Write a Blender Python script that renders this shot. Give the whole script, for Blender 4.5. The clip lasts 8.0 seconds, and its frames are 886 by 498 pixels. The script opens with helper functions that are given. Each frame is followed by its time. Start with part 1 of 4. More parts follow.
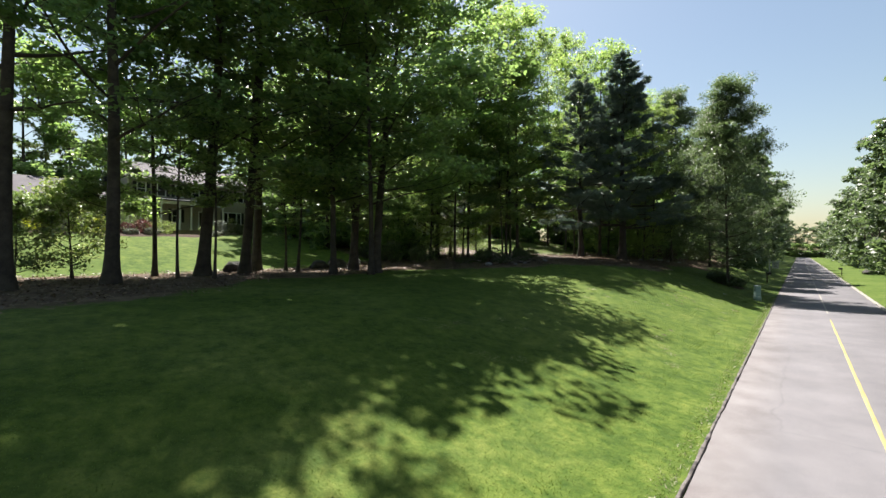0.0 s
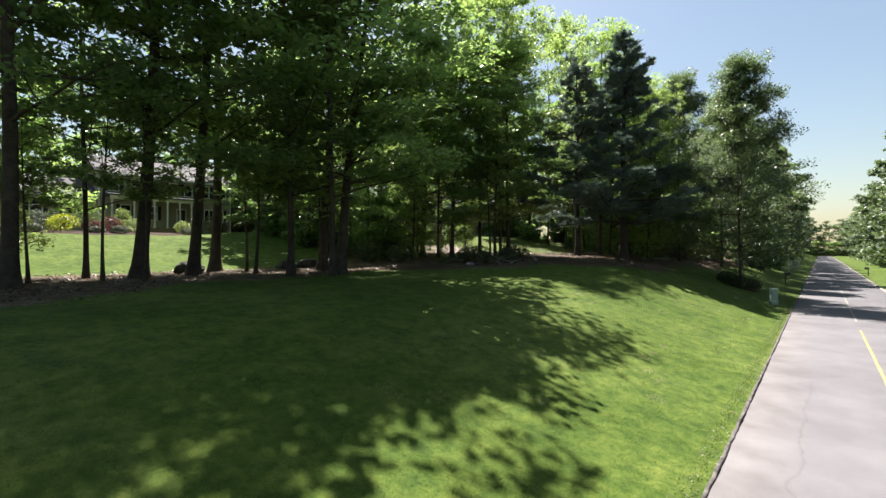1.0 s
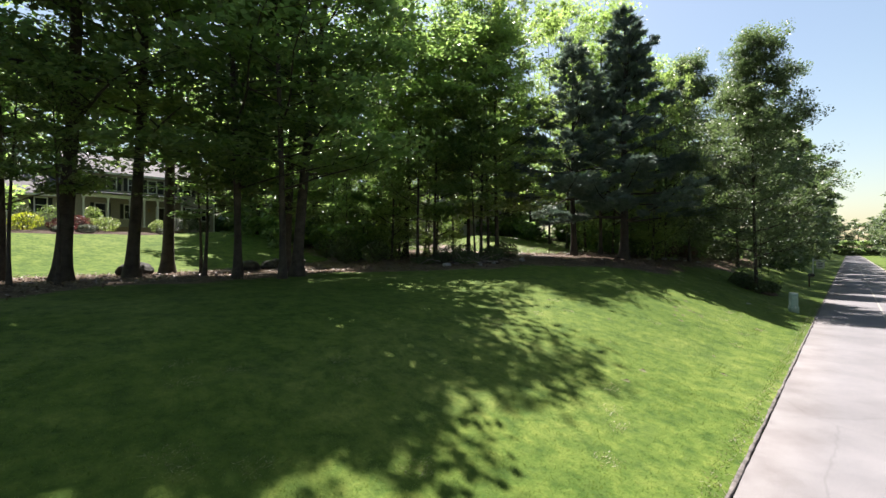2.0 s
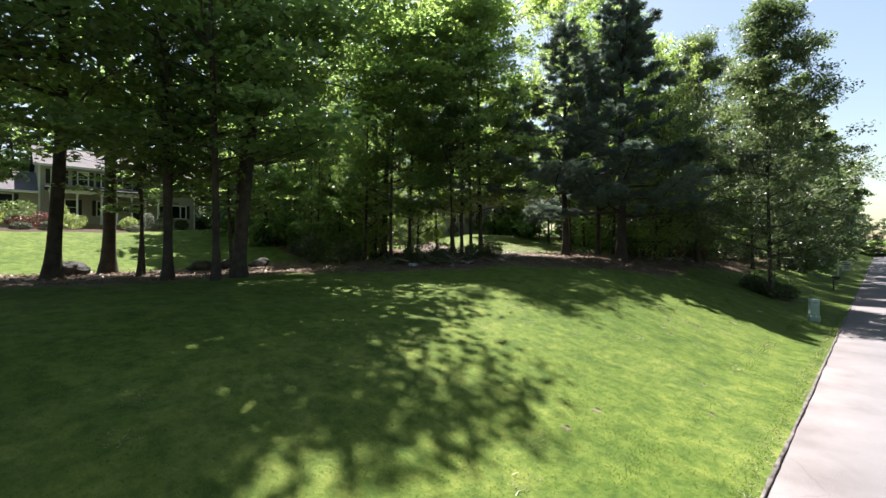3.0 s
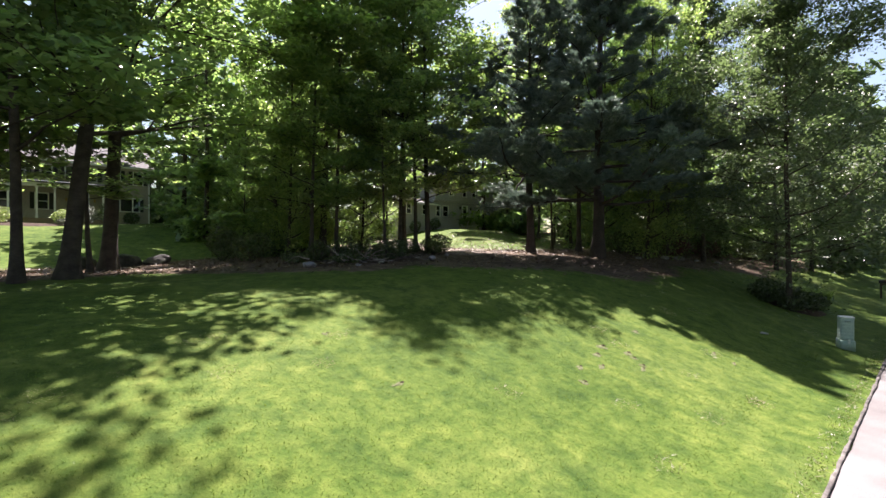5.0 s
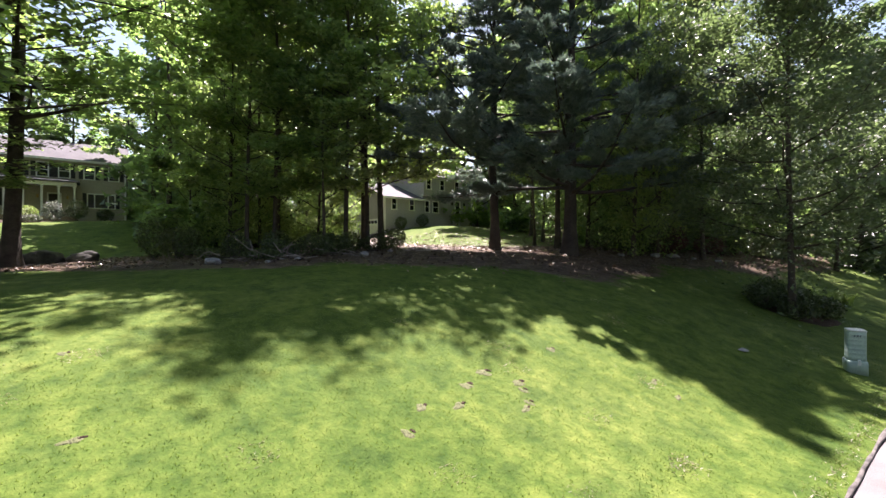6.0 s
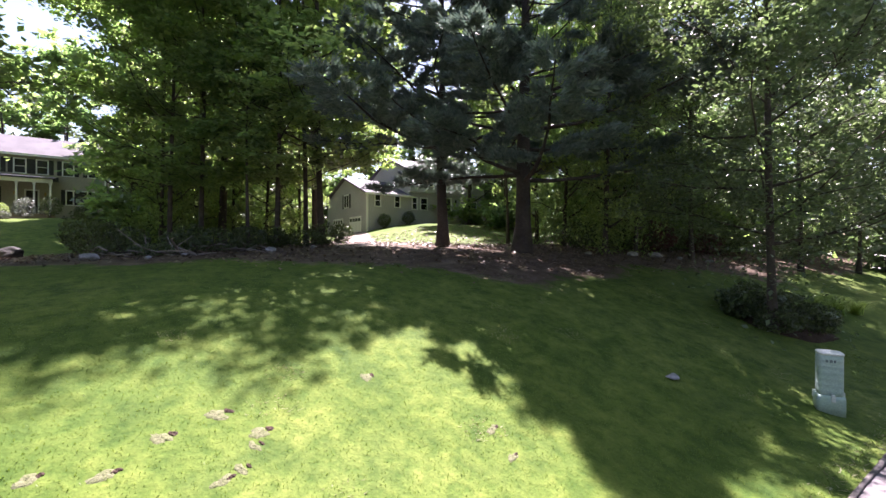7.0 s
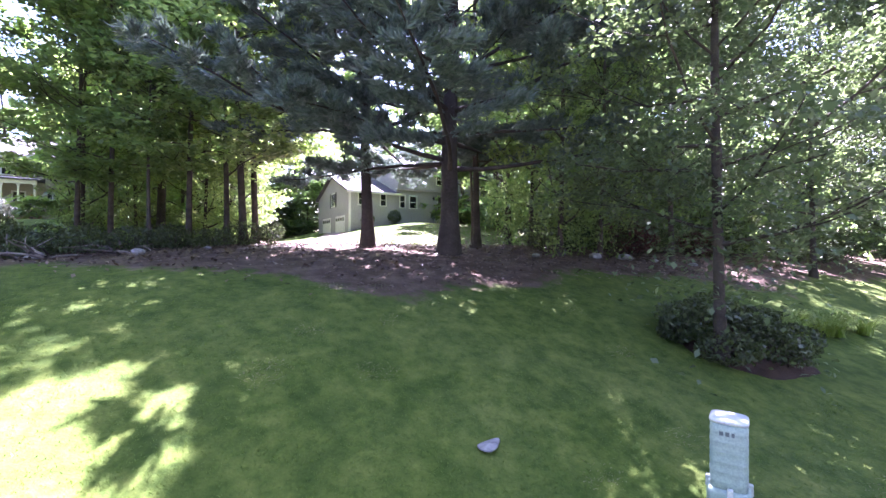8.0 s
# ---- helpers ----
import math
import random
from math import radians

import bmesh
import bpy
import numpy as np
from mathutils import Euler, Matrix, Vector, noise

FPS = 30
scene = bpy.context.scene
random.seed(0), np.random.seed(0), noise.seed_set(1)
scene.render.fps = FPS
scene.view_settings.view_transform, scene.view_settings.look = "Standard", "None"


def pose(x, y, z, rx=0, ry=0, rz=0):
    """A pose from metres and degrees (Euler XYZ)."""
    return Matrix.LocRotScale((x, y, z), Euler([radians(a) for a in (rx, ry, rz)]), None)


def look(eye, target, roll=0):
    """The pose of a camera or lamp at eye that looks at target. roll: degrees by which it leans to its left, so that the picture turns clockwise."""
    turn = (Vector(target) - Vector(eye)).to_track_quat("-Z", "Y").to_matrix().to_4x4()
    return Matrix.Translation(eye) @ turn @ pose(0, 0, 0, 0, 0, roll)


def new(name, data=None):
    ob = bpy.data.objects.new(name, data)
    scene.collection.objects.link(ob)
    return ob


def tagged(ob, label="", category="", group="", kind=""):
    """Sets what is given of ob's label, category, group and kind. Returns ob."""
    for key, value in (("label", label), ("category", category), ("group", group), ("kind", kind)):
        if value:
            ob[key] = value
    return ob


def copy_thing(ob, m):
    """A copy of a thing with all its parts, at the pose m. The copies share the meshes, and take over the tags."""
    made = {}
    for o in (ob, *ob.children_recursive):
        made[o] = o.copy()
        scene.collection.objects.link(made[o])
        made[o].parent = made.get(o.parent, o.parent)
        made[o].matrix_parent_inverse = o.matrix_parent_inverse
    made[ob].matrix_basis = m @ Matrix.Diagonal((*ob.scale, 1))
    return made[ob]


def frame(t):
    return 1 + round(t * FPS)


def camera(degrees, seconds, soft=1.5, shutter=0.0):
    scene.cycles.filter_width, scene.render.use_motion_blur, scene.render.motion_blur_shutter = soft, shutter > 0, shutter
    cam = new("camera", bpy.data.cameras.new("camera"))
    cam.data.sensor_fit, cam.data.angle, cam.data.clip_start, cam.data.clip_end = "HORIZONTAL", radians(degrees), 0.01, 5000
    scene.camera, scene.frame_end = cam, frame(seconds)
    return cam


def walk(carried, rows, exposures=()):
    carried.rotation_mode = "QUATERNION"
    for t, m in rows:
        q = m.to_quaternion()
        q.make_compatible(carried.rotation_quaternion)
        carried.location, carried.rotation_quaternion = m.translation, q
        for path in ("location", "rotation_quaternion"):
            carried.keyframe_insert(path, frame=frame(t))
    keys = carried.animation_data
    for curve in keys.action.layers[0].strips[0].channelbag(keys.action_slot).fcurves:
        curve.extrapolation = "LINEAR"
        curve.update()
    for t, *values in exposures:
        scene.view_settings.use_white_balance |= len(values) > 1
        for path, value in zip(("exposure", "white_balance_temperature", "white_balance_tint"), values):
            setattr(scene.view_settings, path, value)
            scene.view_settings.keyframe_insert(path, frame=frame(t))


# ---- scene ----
from functools import lru_cache

cam = camera(90.9, 8.0)
# seconds, place in metres, yaw, pitch, roll in degrees
PATH = [
    (0.0, -0.068, 0.073, 3.884, 0.99, 0.23, -0.00),
    (0.5, 1.116, 1.710, 3.904, 1.57, 0.05, 0.09),
    (1.0, 2.376, 3.335, 3.865, 2.61, 0.09, 0.08),
    (1.5, 3.574, 4.946, 3.852, 3.49, 0.10, 0.18),
    (2.0, 4.931, 6.595, 3.795, 4.67, 0.13, 0.19),
    (3.5, 8.509, 11.480, 3.620, 7.48, 0.19, -0.01),
    (4.0, 9.671, 12.946, 3.543, 8.48, 0.23, -0.12),
    (5.5, 13.617, 18.083, 3.608, 11.49, -0.29, 0.00),
    (6.0, 15.269, 19.962, 3.349, 13.22, -0.12, -0.05),
    (6.5, 16.817, 21.685, 3.113, 14.75, 0.12, -0.29),
    (7.0, 18.448, 23.470, 3.162, 16.46, -0.01, -0.23),
    (7.5, 20.101, 25.378, 3.226, 18.25, -0.01, -0.21),
    (8.0, 21.812, 27.475, 3.212, 20.78, 0.03, -0.19),
]
EXPOSURES = [(0.0, 1.46, 6400, 14), (2.0, 1.68, 6400, 16), (3.5, 1.88, 6400, 18), (5.5, 2.0, 6400, 25), (7.0, 2.5, 6100, 37), (7.5, 2.87, 5720, 45), (8.0, 3.82, 5450, 56)]
walk(cam, [(t, pose(x, y, z, 90 + pitch, roll, yaw)) for t, x, y, z, yaw, pitch, roll in PATH], EXPOSURES)

# ---- light ----
ROAD_TURN = -38.3          # the road runs 38.3 degrees to the right of the first view
SUN_EL = 60.0
sun_flat = Vector((-0.239, 0.972, 0)).normalized()
sun_dir = sun_flat * math.cos(radians(SUN_EL)) + Vector((0, 0, math.sin(radians(SUN_EL))))

world = bpy.data.worlds.new("sky")
scene.world = world
world.use_nodes = True
wn = world.node_tree.nodes
sky = wn.new("ShaderNodeTexSky")
sky.sky_type = "NISHITA"
sky.sun_disc = False
sky.sun_elevation = radians(SUN_EL)
sky.sun_rotation = math.atan2(sun_flat.x, sun_flat.y)
sky.air_density, sky.dust_density, sky.ozone_density = 1.3, 1.2, 0.4
haze = wn.new("ShaderNodeMix")
haze.data_type, haze.blend_type = "RGBA", "MULTIPLY"
haze.inputs["Factor"].default_value = 1.0
haze.inputs[7].default_value = (1.02, 1.02, 0.95, 1)
world.node_tree.links.new(sky.outputs[0], haze.inputs[6])
world.node_tree.links.new(haze.outputs[2], wn["Background"].inputs[0])
wn["Background"].inputs[1].default_value = 0.05

sun = new("sun", bpy.data.lights.new("sun", "SUN"))
sun.data.energy, sun.data.angle, sun.data.color = 5.0, radians(0.53), (1.0, 0.95, 0.86)
sun.matrix_world = look(sun_dir * 100, (0, 0, 0))

# ---- helpers of the scene ----
ROAD = pose(0, 0, 0, 0, 0, ROAD_TURN)


def at(s, lat, z=0.0, turn=0.0, k=1.0, kz=None):
    """A pose by metres along the road, metres to its right (left: minus) and height."""
    return ROAD @ pose(lat, s, z, 0, 0, turn) @ Matrix.Diagonal((k, k, kz or k, 1))


def smooth(x, a, b):
    q = np.clip((x - a) / (b - a), 0, 1)
    return q * q * (3 - 2 * q)


def ground_z(s, lat):
    """Height of the ground: flat road, a lawn that climbs to the left, banks under the two houses."""
    u = np.maximum(0.0, -lat - 1.6)
    rise = 2.25 + 1.15 * smooth(s, 18, 42)
    z = rise * (1 - np.exp(-(u / 7.3) ** 1.65)) + 0.008 * np.maximum(0, np.minimum(u, 70) - 12)
    z = z + 3.0 * smooth(u, 31, 50) * (1 - smooth(s, 30, 45))
    z = z + 2.2 * smooth(u, 17, 37) * smooth(s, 41, 55)
    return z + 0.015 * np.maximum(0, np.minimum(lat, 40) - 4.3)


def wood_edge(s):
    """Where the mown lawn ends and the leaf litter begins, in metres to the right of the road."""
    return -19.2 + 1.2 * (1 - smooth(s, 3, 9)) - 4.0 * smooth(s, 8, 12) * (1 - smooth(s, 22, 27)) + 9.6 * smooth(s, 24, 41) + 1.5 * smooth(s, 48, 56)


def gz(s, lat):
    return float(ground_z(np.float64(s), np.float64(lat)))


def lawn_z(s, lat):
    """The ground with the lawn's slight humps."""
    rough = np.sin(lat * 1.3 + 2 * np.sin(s * 0.31)) * np.sin(s * 1.1 + 1.7 * np.sin(lat * 0.4))
    return ground_z(s, lat) + np.where(lat < -3, 0.025 * rough, 0)


def mesh_np(name, verts, faces):
    """A mesh from arrays; faces all of one length."""
    verts, faces = np.asarray(verts, np.float32), np.asarray(faces, np.int32)
    me = bpy.data.meshes.new(name)
    n, k = faces.shape
    me.vertices.add(len(verts))
    me.vertices.foreach_set("co", verts.ravel())
    me.loops.add(n * k)
    me.loops.foreach_set("vertex_index", faces.ravel())
    me.polygons.add(n)
    me.polygons.foreach_set("loop_start", np.arange(0, n * k, k, dtype=np.int32))
    me.polygons.foreach_set("loop_total", np.full(n, k, np.int32))
    me.update(calc_edges=True)
    me.validate()
    return me


def shade_smooth(me):
    me.polygons.foreach_set("use_smooth", np.ones(len(me.polygons), bool))
    return me


def part(name, shape, material, parent=None, label=""):
    """Links a bmesh or a mesh as one object under a thing."""
    if isinstance(shape, bmesh.types.BMesh):
        me = bpy.data.meshes.new(name)
        shape.normal_update()
        shape.to_mesh(me)
        shape.free()
    else:
        me = shape
    if material is not None and not me.materials:
        me.materials.append(material)
    ob = new(name, me)
    ob.parent = parent
    if label:
        tagged(ob, label)
    return ob


def thing(name, m, label, category, group="", kind=""):
    ob = new(name)
    ob.empty_display_size = 0.2
    ob.matrix_world = m
    return tagged(ob, label, category, group, kind)


def box(bm, x0, x1, y0, y1, z0, z1, bevel=0.0):
    made = bmesh.ops.create_cube(bm, size=1, matrix=Matrix.Translation(((x0 + x1) / 2, (y0 + y1) / 2, (z0 + z1) / 2)) @ Matrix.Diagonal((abs(x1 - x0), abs(y1 - y0), abs(z1 - z0), 1)))
    if bevel:
        edges = list({e for v in made["verts"] for e in v.link_edges})
        bmesh.ops.bevel(bm, geom=edges, offset=bevel, segments=2, affect="EDGES", profile=0.6)
    return bm


def boxes(*items, bevel=0.0):
    bm = bmesh.new()
    for b in items:
        box(bm, *b, bevel=bevel)
    return bm


def prism(points, y0, y1):
    """An outline in x and z, drawn out from y0 to y1."""
    bm = bmesh.new()
    a = [bm.verts.new((x, y0, z)) for x, z in points]
    b = [bm.verts.new((x, y1, z)) for x, z in points]
    bm.faces.new(a)
    bm.faces.new(b[::-1])
    for i in range(len(a)):
        j = (i + 1) % len(a)
        bm.faces.new((a[j], a[i], b[i], b[j]))
    bmesh.ops.recalc_face_normals(bm, faces=bm.faces)
    return bm


def tubes(paths, sides=6):
    """Tapered round limbs as one mesh: each path is a list of (point, radius)."""
    V, F, base = [], [], 0
    ring = np.linspace(0, 2 * np.pi, sides, endpoint=False)
    for path in paths:
        pts = np.array([p for p, _ in path], float)
        rad = np.array([r for _, r in path], float)
        tan = np.gradient(pts, axis=0)
        tan /= np.linalg.norm(tan, axis=1)[:, None] + 1e-9
        ref = np.where(np.abs(tan[:, 2:3]) > 0.9, np.array([[1.0, 0, 0]]), np.array([[0, 0, 1.0]]))
        a = np.cross(tan, ref)
        a /= np.linalg.norm(a, axis=1)[:, None] + 1e-9
        b = np.cross(tan, a)
        vv = pts[:, None] + rad[:, None, None] * (np.cos(ring)[None, :, None] * a[:, None] + np.sin(ring)[None, :, None] * b[:, None])
        V.append(vv.reshape(-1, 3))
        for i in range(len(pts) - 1):
            for j in range(sides):
                k = (j + 1) % sides
                F.append((base + i * sides + j, base + i * sides + k, base + (i + 1) * sides + k, base + (i + 1) * sides + j))
        base += len(pts) * sides
    return np.concatenate(V), np.array(F)


# ---- materials ----
def material(name, rough=0.7, metal=0.0, spec=0.3):
    m = bpy.data.materials.new(name)
    m.use_nodes = True
    b = m.node_tree.nodes["Principled BSDF"]
    b.inputs["Roughness"].default_value = rough
    b.inputs["Metallic"].default_value = metal
    b.inputs["Specular IOR Level"].default_value = spec
    return m, m.node_tree.nodes, m.node_tree.links, b


def noise_node(n, l, scale, detail=4.0, rough=0.6, vec=None):
    t = n.new("ShaderNodeTexNoise")
    t.inputs["Scale"].default_value, t.inputs["Detail"].default_value, t.inputs["Roughness"].default_value = scale, detail, rough
    if vec is not None:
        l.new(vec, t.inputs["Vector"])
    return t


def ramp(n, l, value, stops):
    r = n.new("ShaderNodeValToRGB")
    while len(r.color_ramp.elements) < len(stops):
        r.color_ramp.elements.new(0.5)
    for e, (p, c) in zip(r.color_ramp.elements, stops):
        e.position, e.color = p, (*c, 1) if len(c) == 3 else c
    l.new(value, r.inputs[0])
    return r


def mix(n, l, fac, a, b, kind="MIX"):
    m = n.new("ShaderNodeMix")
    m.data_type, m.blend_type = "RGBA", kind
    for key, v in (("Factor", fac), ("A", a), ("B", b)):
        sock = [q for q in m.inputs if q.name == key and (q.type == "RGBA" or key == "Factor" and q.type == "VALUE")][0]
        if hasattr(v, "node"):
            l.new(v, sock)
        else:
            sock.default_value = v if key == "Factor" else (*v, 1)
    return [q for q in m.outputs if q.type == "RGBA"][0]


def bump(n, l, b, height, strength, dist):
    k = n.new("ShaderNodeBump")
    k.inputs["Strength"].default_value, k.inputs["Distance"].default_value = strength, dist
    l.new(height, k.inputs["Height"])
    l.new(k.outputs[0], b.inputs["Normal"])


def coords(n):
    return n.new("ShaderNodeTexCoord").outputs["Object"]


def mottled(name, dark, light, scale, rough=0.7, metal=0.0, fine=40.0, relief=0.3, depth=0.01, spec=0.3):
    """A surface of one colour with stains at one scale and grain at a finer one."""
    m, n, l, b = material(name, rough, metal, spec)
    c = coords(n)
    big, small = noise_node(n, l, scale, vec=c), noise_node(n, l, fine, vec=c)
    base = ramp(n, l, big.outputs[0], [(0.3, dark), (0.7, light)]).outputs[0]
    grain = ramp(n, l, small.outputs[0], [(0.3, (0.78, 0.78, 0.78)), (0.7, (1.12, 1.12, 1.12))]).outputs[0]
    l.new(mix(n, l, 1.0, base, grain, "MULTIPLY"), b.inputs["Base Color"])
    bump(n, l, b, small.outputs[0], relief, depth)
    return m


def leaf_material(name, colours, glow, share=0.45, rough=0.45, gloss=0.5):
    """Thin leaves: a diffuse, slightly waxy face, and light let through from behind."""
    m, n, l, b = material(name, rough, 0, gloss)
    geo = n.new("ShaderNodeNewGeometry")
    info = n.new("ShaderNodeObjectInfo")
    step = 1.0 / (len(colours) - 1)
    col = ramp(n, l, geo.outputs["Random Per Island"], [(i * step, c) for i, c in enumerate(colours)]).outputs[0]
    tone = ramp(n, l, info.outputs["Random"], [(0, (0.8, 0.86, 0.8)), (1, (1.15, 1.1, 1.0))]).outputs[0]
    col = mix(n, l, 1.0, col, tone, "MULTIPLY")
    l.new(col, b.inputs["Base Color"])
    tr = n.new("ShaderNodeBsdfTranslucent")
    l.new(mix(n, l, 1.0, col, glow, "MULTIPLY"), tr.inputs["Color"])
    sh = n.new("ShaderNodeMixShader")
    sh.inputs[0].default_value = share
    l.new(b.outputs[0], sh.inputs[1])
    l.new(tr.outputs[0], sh.inputs[2])
    l.new(sh.outputs[0], n["Material Output"].inputs[0])
    return m


LEAF = leaf_material("broad_leaves", [(0.066, 0.101, 0.059), (0.096, 0.142, 0.069), (0.139, 0.181, 0.091)], (3.0, 3.2, 1.9), 0.58, 0.36, 0.8)
MAPLE_LEAF = leaf_material("sunlit_maple_leaves", [(0.09, 0.132, 0.066), (0.125, 0.175, 0.082), (0.18, 0.222, 0.112)], (2.9, 3.0, 1.7), 0.6, 0.36, 0.8)
LEAF_LIGHT = leaf_material("light_leaves", [(0.065, 0.092, 0.050), (0.090, 0.125, 0.067), (0.125, 0.160, 0.090)], (1.9, 2.05, 1.35), 0.42, 0.42, 0.7)
NEEDLE = leaf_material("pine_needles", [(0.085, 0.125, 0.115), (0.125, 0.175, 0.165), (0.18, 0.225, 0.215)], (1.2, 1.25, 1.05), 0.3, 0.38)
SHRUB_LEAF = leaf_material("shrub_leaves", [(0.035, 0.05, 0.022), (0.055, 0.08, 0.03), (0.085, 0.115, 0.05)], (1.8, 1.8, 1.2), 0.3)
YELLOW_LEAF = leaf_material("golden_leaves", [(0.330, 0.396, 0.030), (0.462, 0.506, 0.040), (0.550, 0.572, 0.080)], (1.5, 1.5, 1.0), 0.3)
RED_LEAF = leaf_material("dark_red_leaves", [(0.07, 0.025, 0.03), (0.11, 0.04, 0.045), (0.15, 0.06, 0.06)], (1.6, 1.2, 1.2), 0.3)
GREY_LEAF = leaf_material("grey_green_leaves", [(0.09, 0.11, 0.09), (0.14, 0.16, 0.13), (0.2, 0.22, 0.2)], (1.3, 1.3, 1.2), 0.25)
PALE_LEAF = leaf_material("pale_leaves", [(0.138, 0.218, 0.055), (0.230, 0.322, 0.110), (0.368, 0.414, 0.242)], (1.5, 1.5, 1.0), 0.3)
GRASS_BLADE = leaf_material("grass_blades", [(0.062, 0.113, 0.016), (0.084, 0.137, 0.023), (0.108, 0.160, 0.039)], (1.9, 1.8, 1.2), 0.35)
LILY_LEAF = leaf_material("daylily_leaves", [(0.12, 0.2, 0.035), (0.17, 0.26, 0.05), (0.24, 0.33, 0.08)], (1.5, 1.5, 1.0), 0.35)
STRAW = leaf_material("dry_grass", [(0.190, 0.184, 0.103), (0.254, 0.242, 0.153), (0.317, 0.298, 0.216)], (1.6, 1.6, 1.3), 0.45)
DRY_LEAF = leaf_material("fallen_leaves", [(0.055, 0.033, 0.022), (0.12, 0.078, 0.053), (0.24, 0.17, 0.13)], (1.2, 1.1, 1.0), 0.15)
BARK = mottled("bark", (0.035, 0.029, 0.024), (0.09, 0.075, 0.06), 2.5, 0.9, fine=22.0, relief=0.9, depth=0.03)
PINE_BARK = mottled("pine_bark", (0.026, 0.022, 0.02), (0.068, 0.055, 0.048), 2.0, 0.9, fine=16.0, relief=0.9, depth=0.03)
SIDING_CREAM = mottled("cream_siding", (0.302, 0.278, 0.230), (0.351, 0.321, 0.272), 0.4, 0.6, fine=9.0, relief=0.1)
SIDING_GREY = mottled("grey_siding", (0.30, 0.295, 0.305), (0.36, 0.35, 0.36), 0.4, 0.6, fine=9.0, relief=0.1)
TRIM = mottled("white_trim", (0.63, 0.63, 0.603), (0.72, 0.72, 0.702), 1.0, 0.45, relief=0.05)
SHINGLE = mottled("roof_shingles", (0.074, 0.067, 0.077), (0.114, 0.106, 0.118), 0.8, 0.8, fine=12.0, relief=0.5, depth=0.02)
SHINGLE_DARK = mottled("dark_roof_shingles", (0.042, 0.046, 0.055), (0.076, 0.080, 0.088), 0.8, 0.8, fine=12.0, relief=0.5)
SHUTTER = mottled("black_shutters", (0.012, 0.013, 0.015), (0.025, 0.026, 0.03), 1.0, 0.5)
DOOR_DARK = mottled("dark_door", (0.02, 0.016, 0.014), (0.035, 0.03, 0.026), 1.0, 0.45)
STONE = mottled("grey_boulder", (0.023, 0.022, 0.021), (0.113, 0.107, 0.101), 3.2, 0.9, fine=16.0, relief=0.9, depth=0.04)
PALE_STONE = mottled("pale_field_stone", (0.16, 0.155, 0.155), (0.4, 0.39, 0.39), 5.0, 0.9, fine=25.0, relief=0.8, depth=0.02)
BRICK = mottled("porch_brick", (0.235, 0.168, 0.109), (0.336, 0.252, 0.168), 1.0, 0.85, fine=20.0)
SOIL = mottled("dry_soil", (0.085, 0.1, 0.035), (0.16, 0.16, 0.09), 16.0, 0.95, fine=40.0, relief=0.9, depth=0.02)
DEAD_WOOD = mottled("bleached_dead_wood", (0.16, 0.13, 0.11), (0.34, 0.3, 0.27), 4.0, 0.9, fine=30.0)
MULCH = mottled("bark_mulch", (0.03, 0.018, 0.013), (0.075, 0.045, 0.032), 3.0, 0.95, fine=30.0, relief=1.0, depth=0.04)
KERB = mottled("asphalt_kerb", (0.034, 0.030, 0.030), (0.202, 0.181, 0.168), 4.0, 0.9, fine=25.0, relief=0.8, depth=0.02)
PEDESTAL = mottled("green_plastic", (0.30, 0.41, 0.36), (0.38, 0.49, 0.44), 2.0, 0.5, relief=0.08)
PEDESTAL_CAP = mottled("pale_weathered_plastic", (0.527, 0.578, 0.544), (0.629, 0.663, 0.629), 3.0, 0.5, relief=0.08)
FADED_INK = mottled("faded_ink", (0.1, 0.13, 0.14), (0.16, 0.2, 0.2), 3.0, 0.6)
POST_WHITE = mottled("white_painted_post", (0.6, 0.6, 0.57), (0.76, 0.76, 0.73), 3.0, 0.6)
SIGN_GREY = mottled("pale_sign_panel", (0.5, 0.5, 0.48), (0.62, 0.62, 0.6), 3.0, 0.5)
BLACK_METAL = mottled("black_metal", (0.012, 0.012, 0.013), (0.03, 0.03, 0.032), 3.0, 0.45)
DARK_WOOD = mottled("dark_wood_post", (0.04, 0.03, 0.024), (0.09, 0.07, 0.055), 3.0, 0.85)
LAMP_BRASS = mottled("brass", (0.3, 0.2, 0.08), (0.45, 0.32, 0.14), 3.0, 0.4, metal=0.8)
GLASS, gn, gl, gb = material("window_glass", 0.08, 0, 0.5)
gb.inputs["Base Color"].default_value = (0.012, 0.014, 0.016, 1)


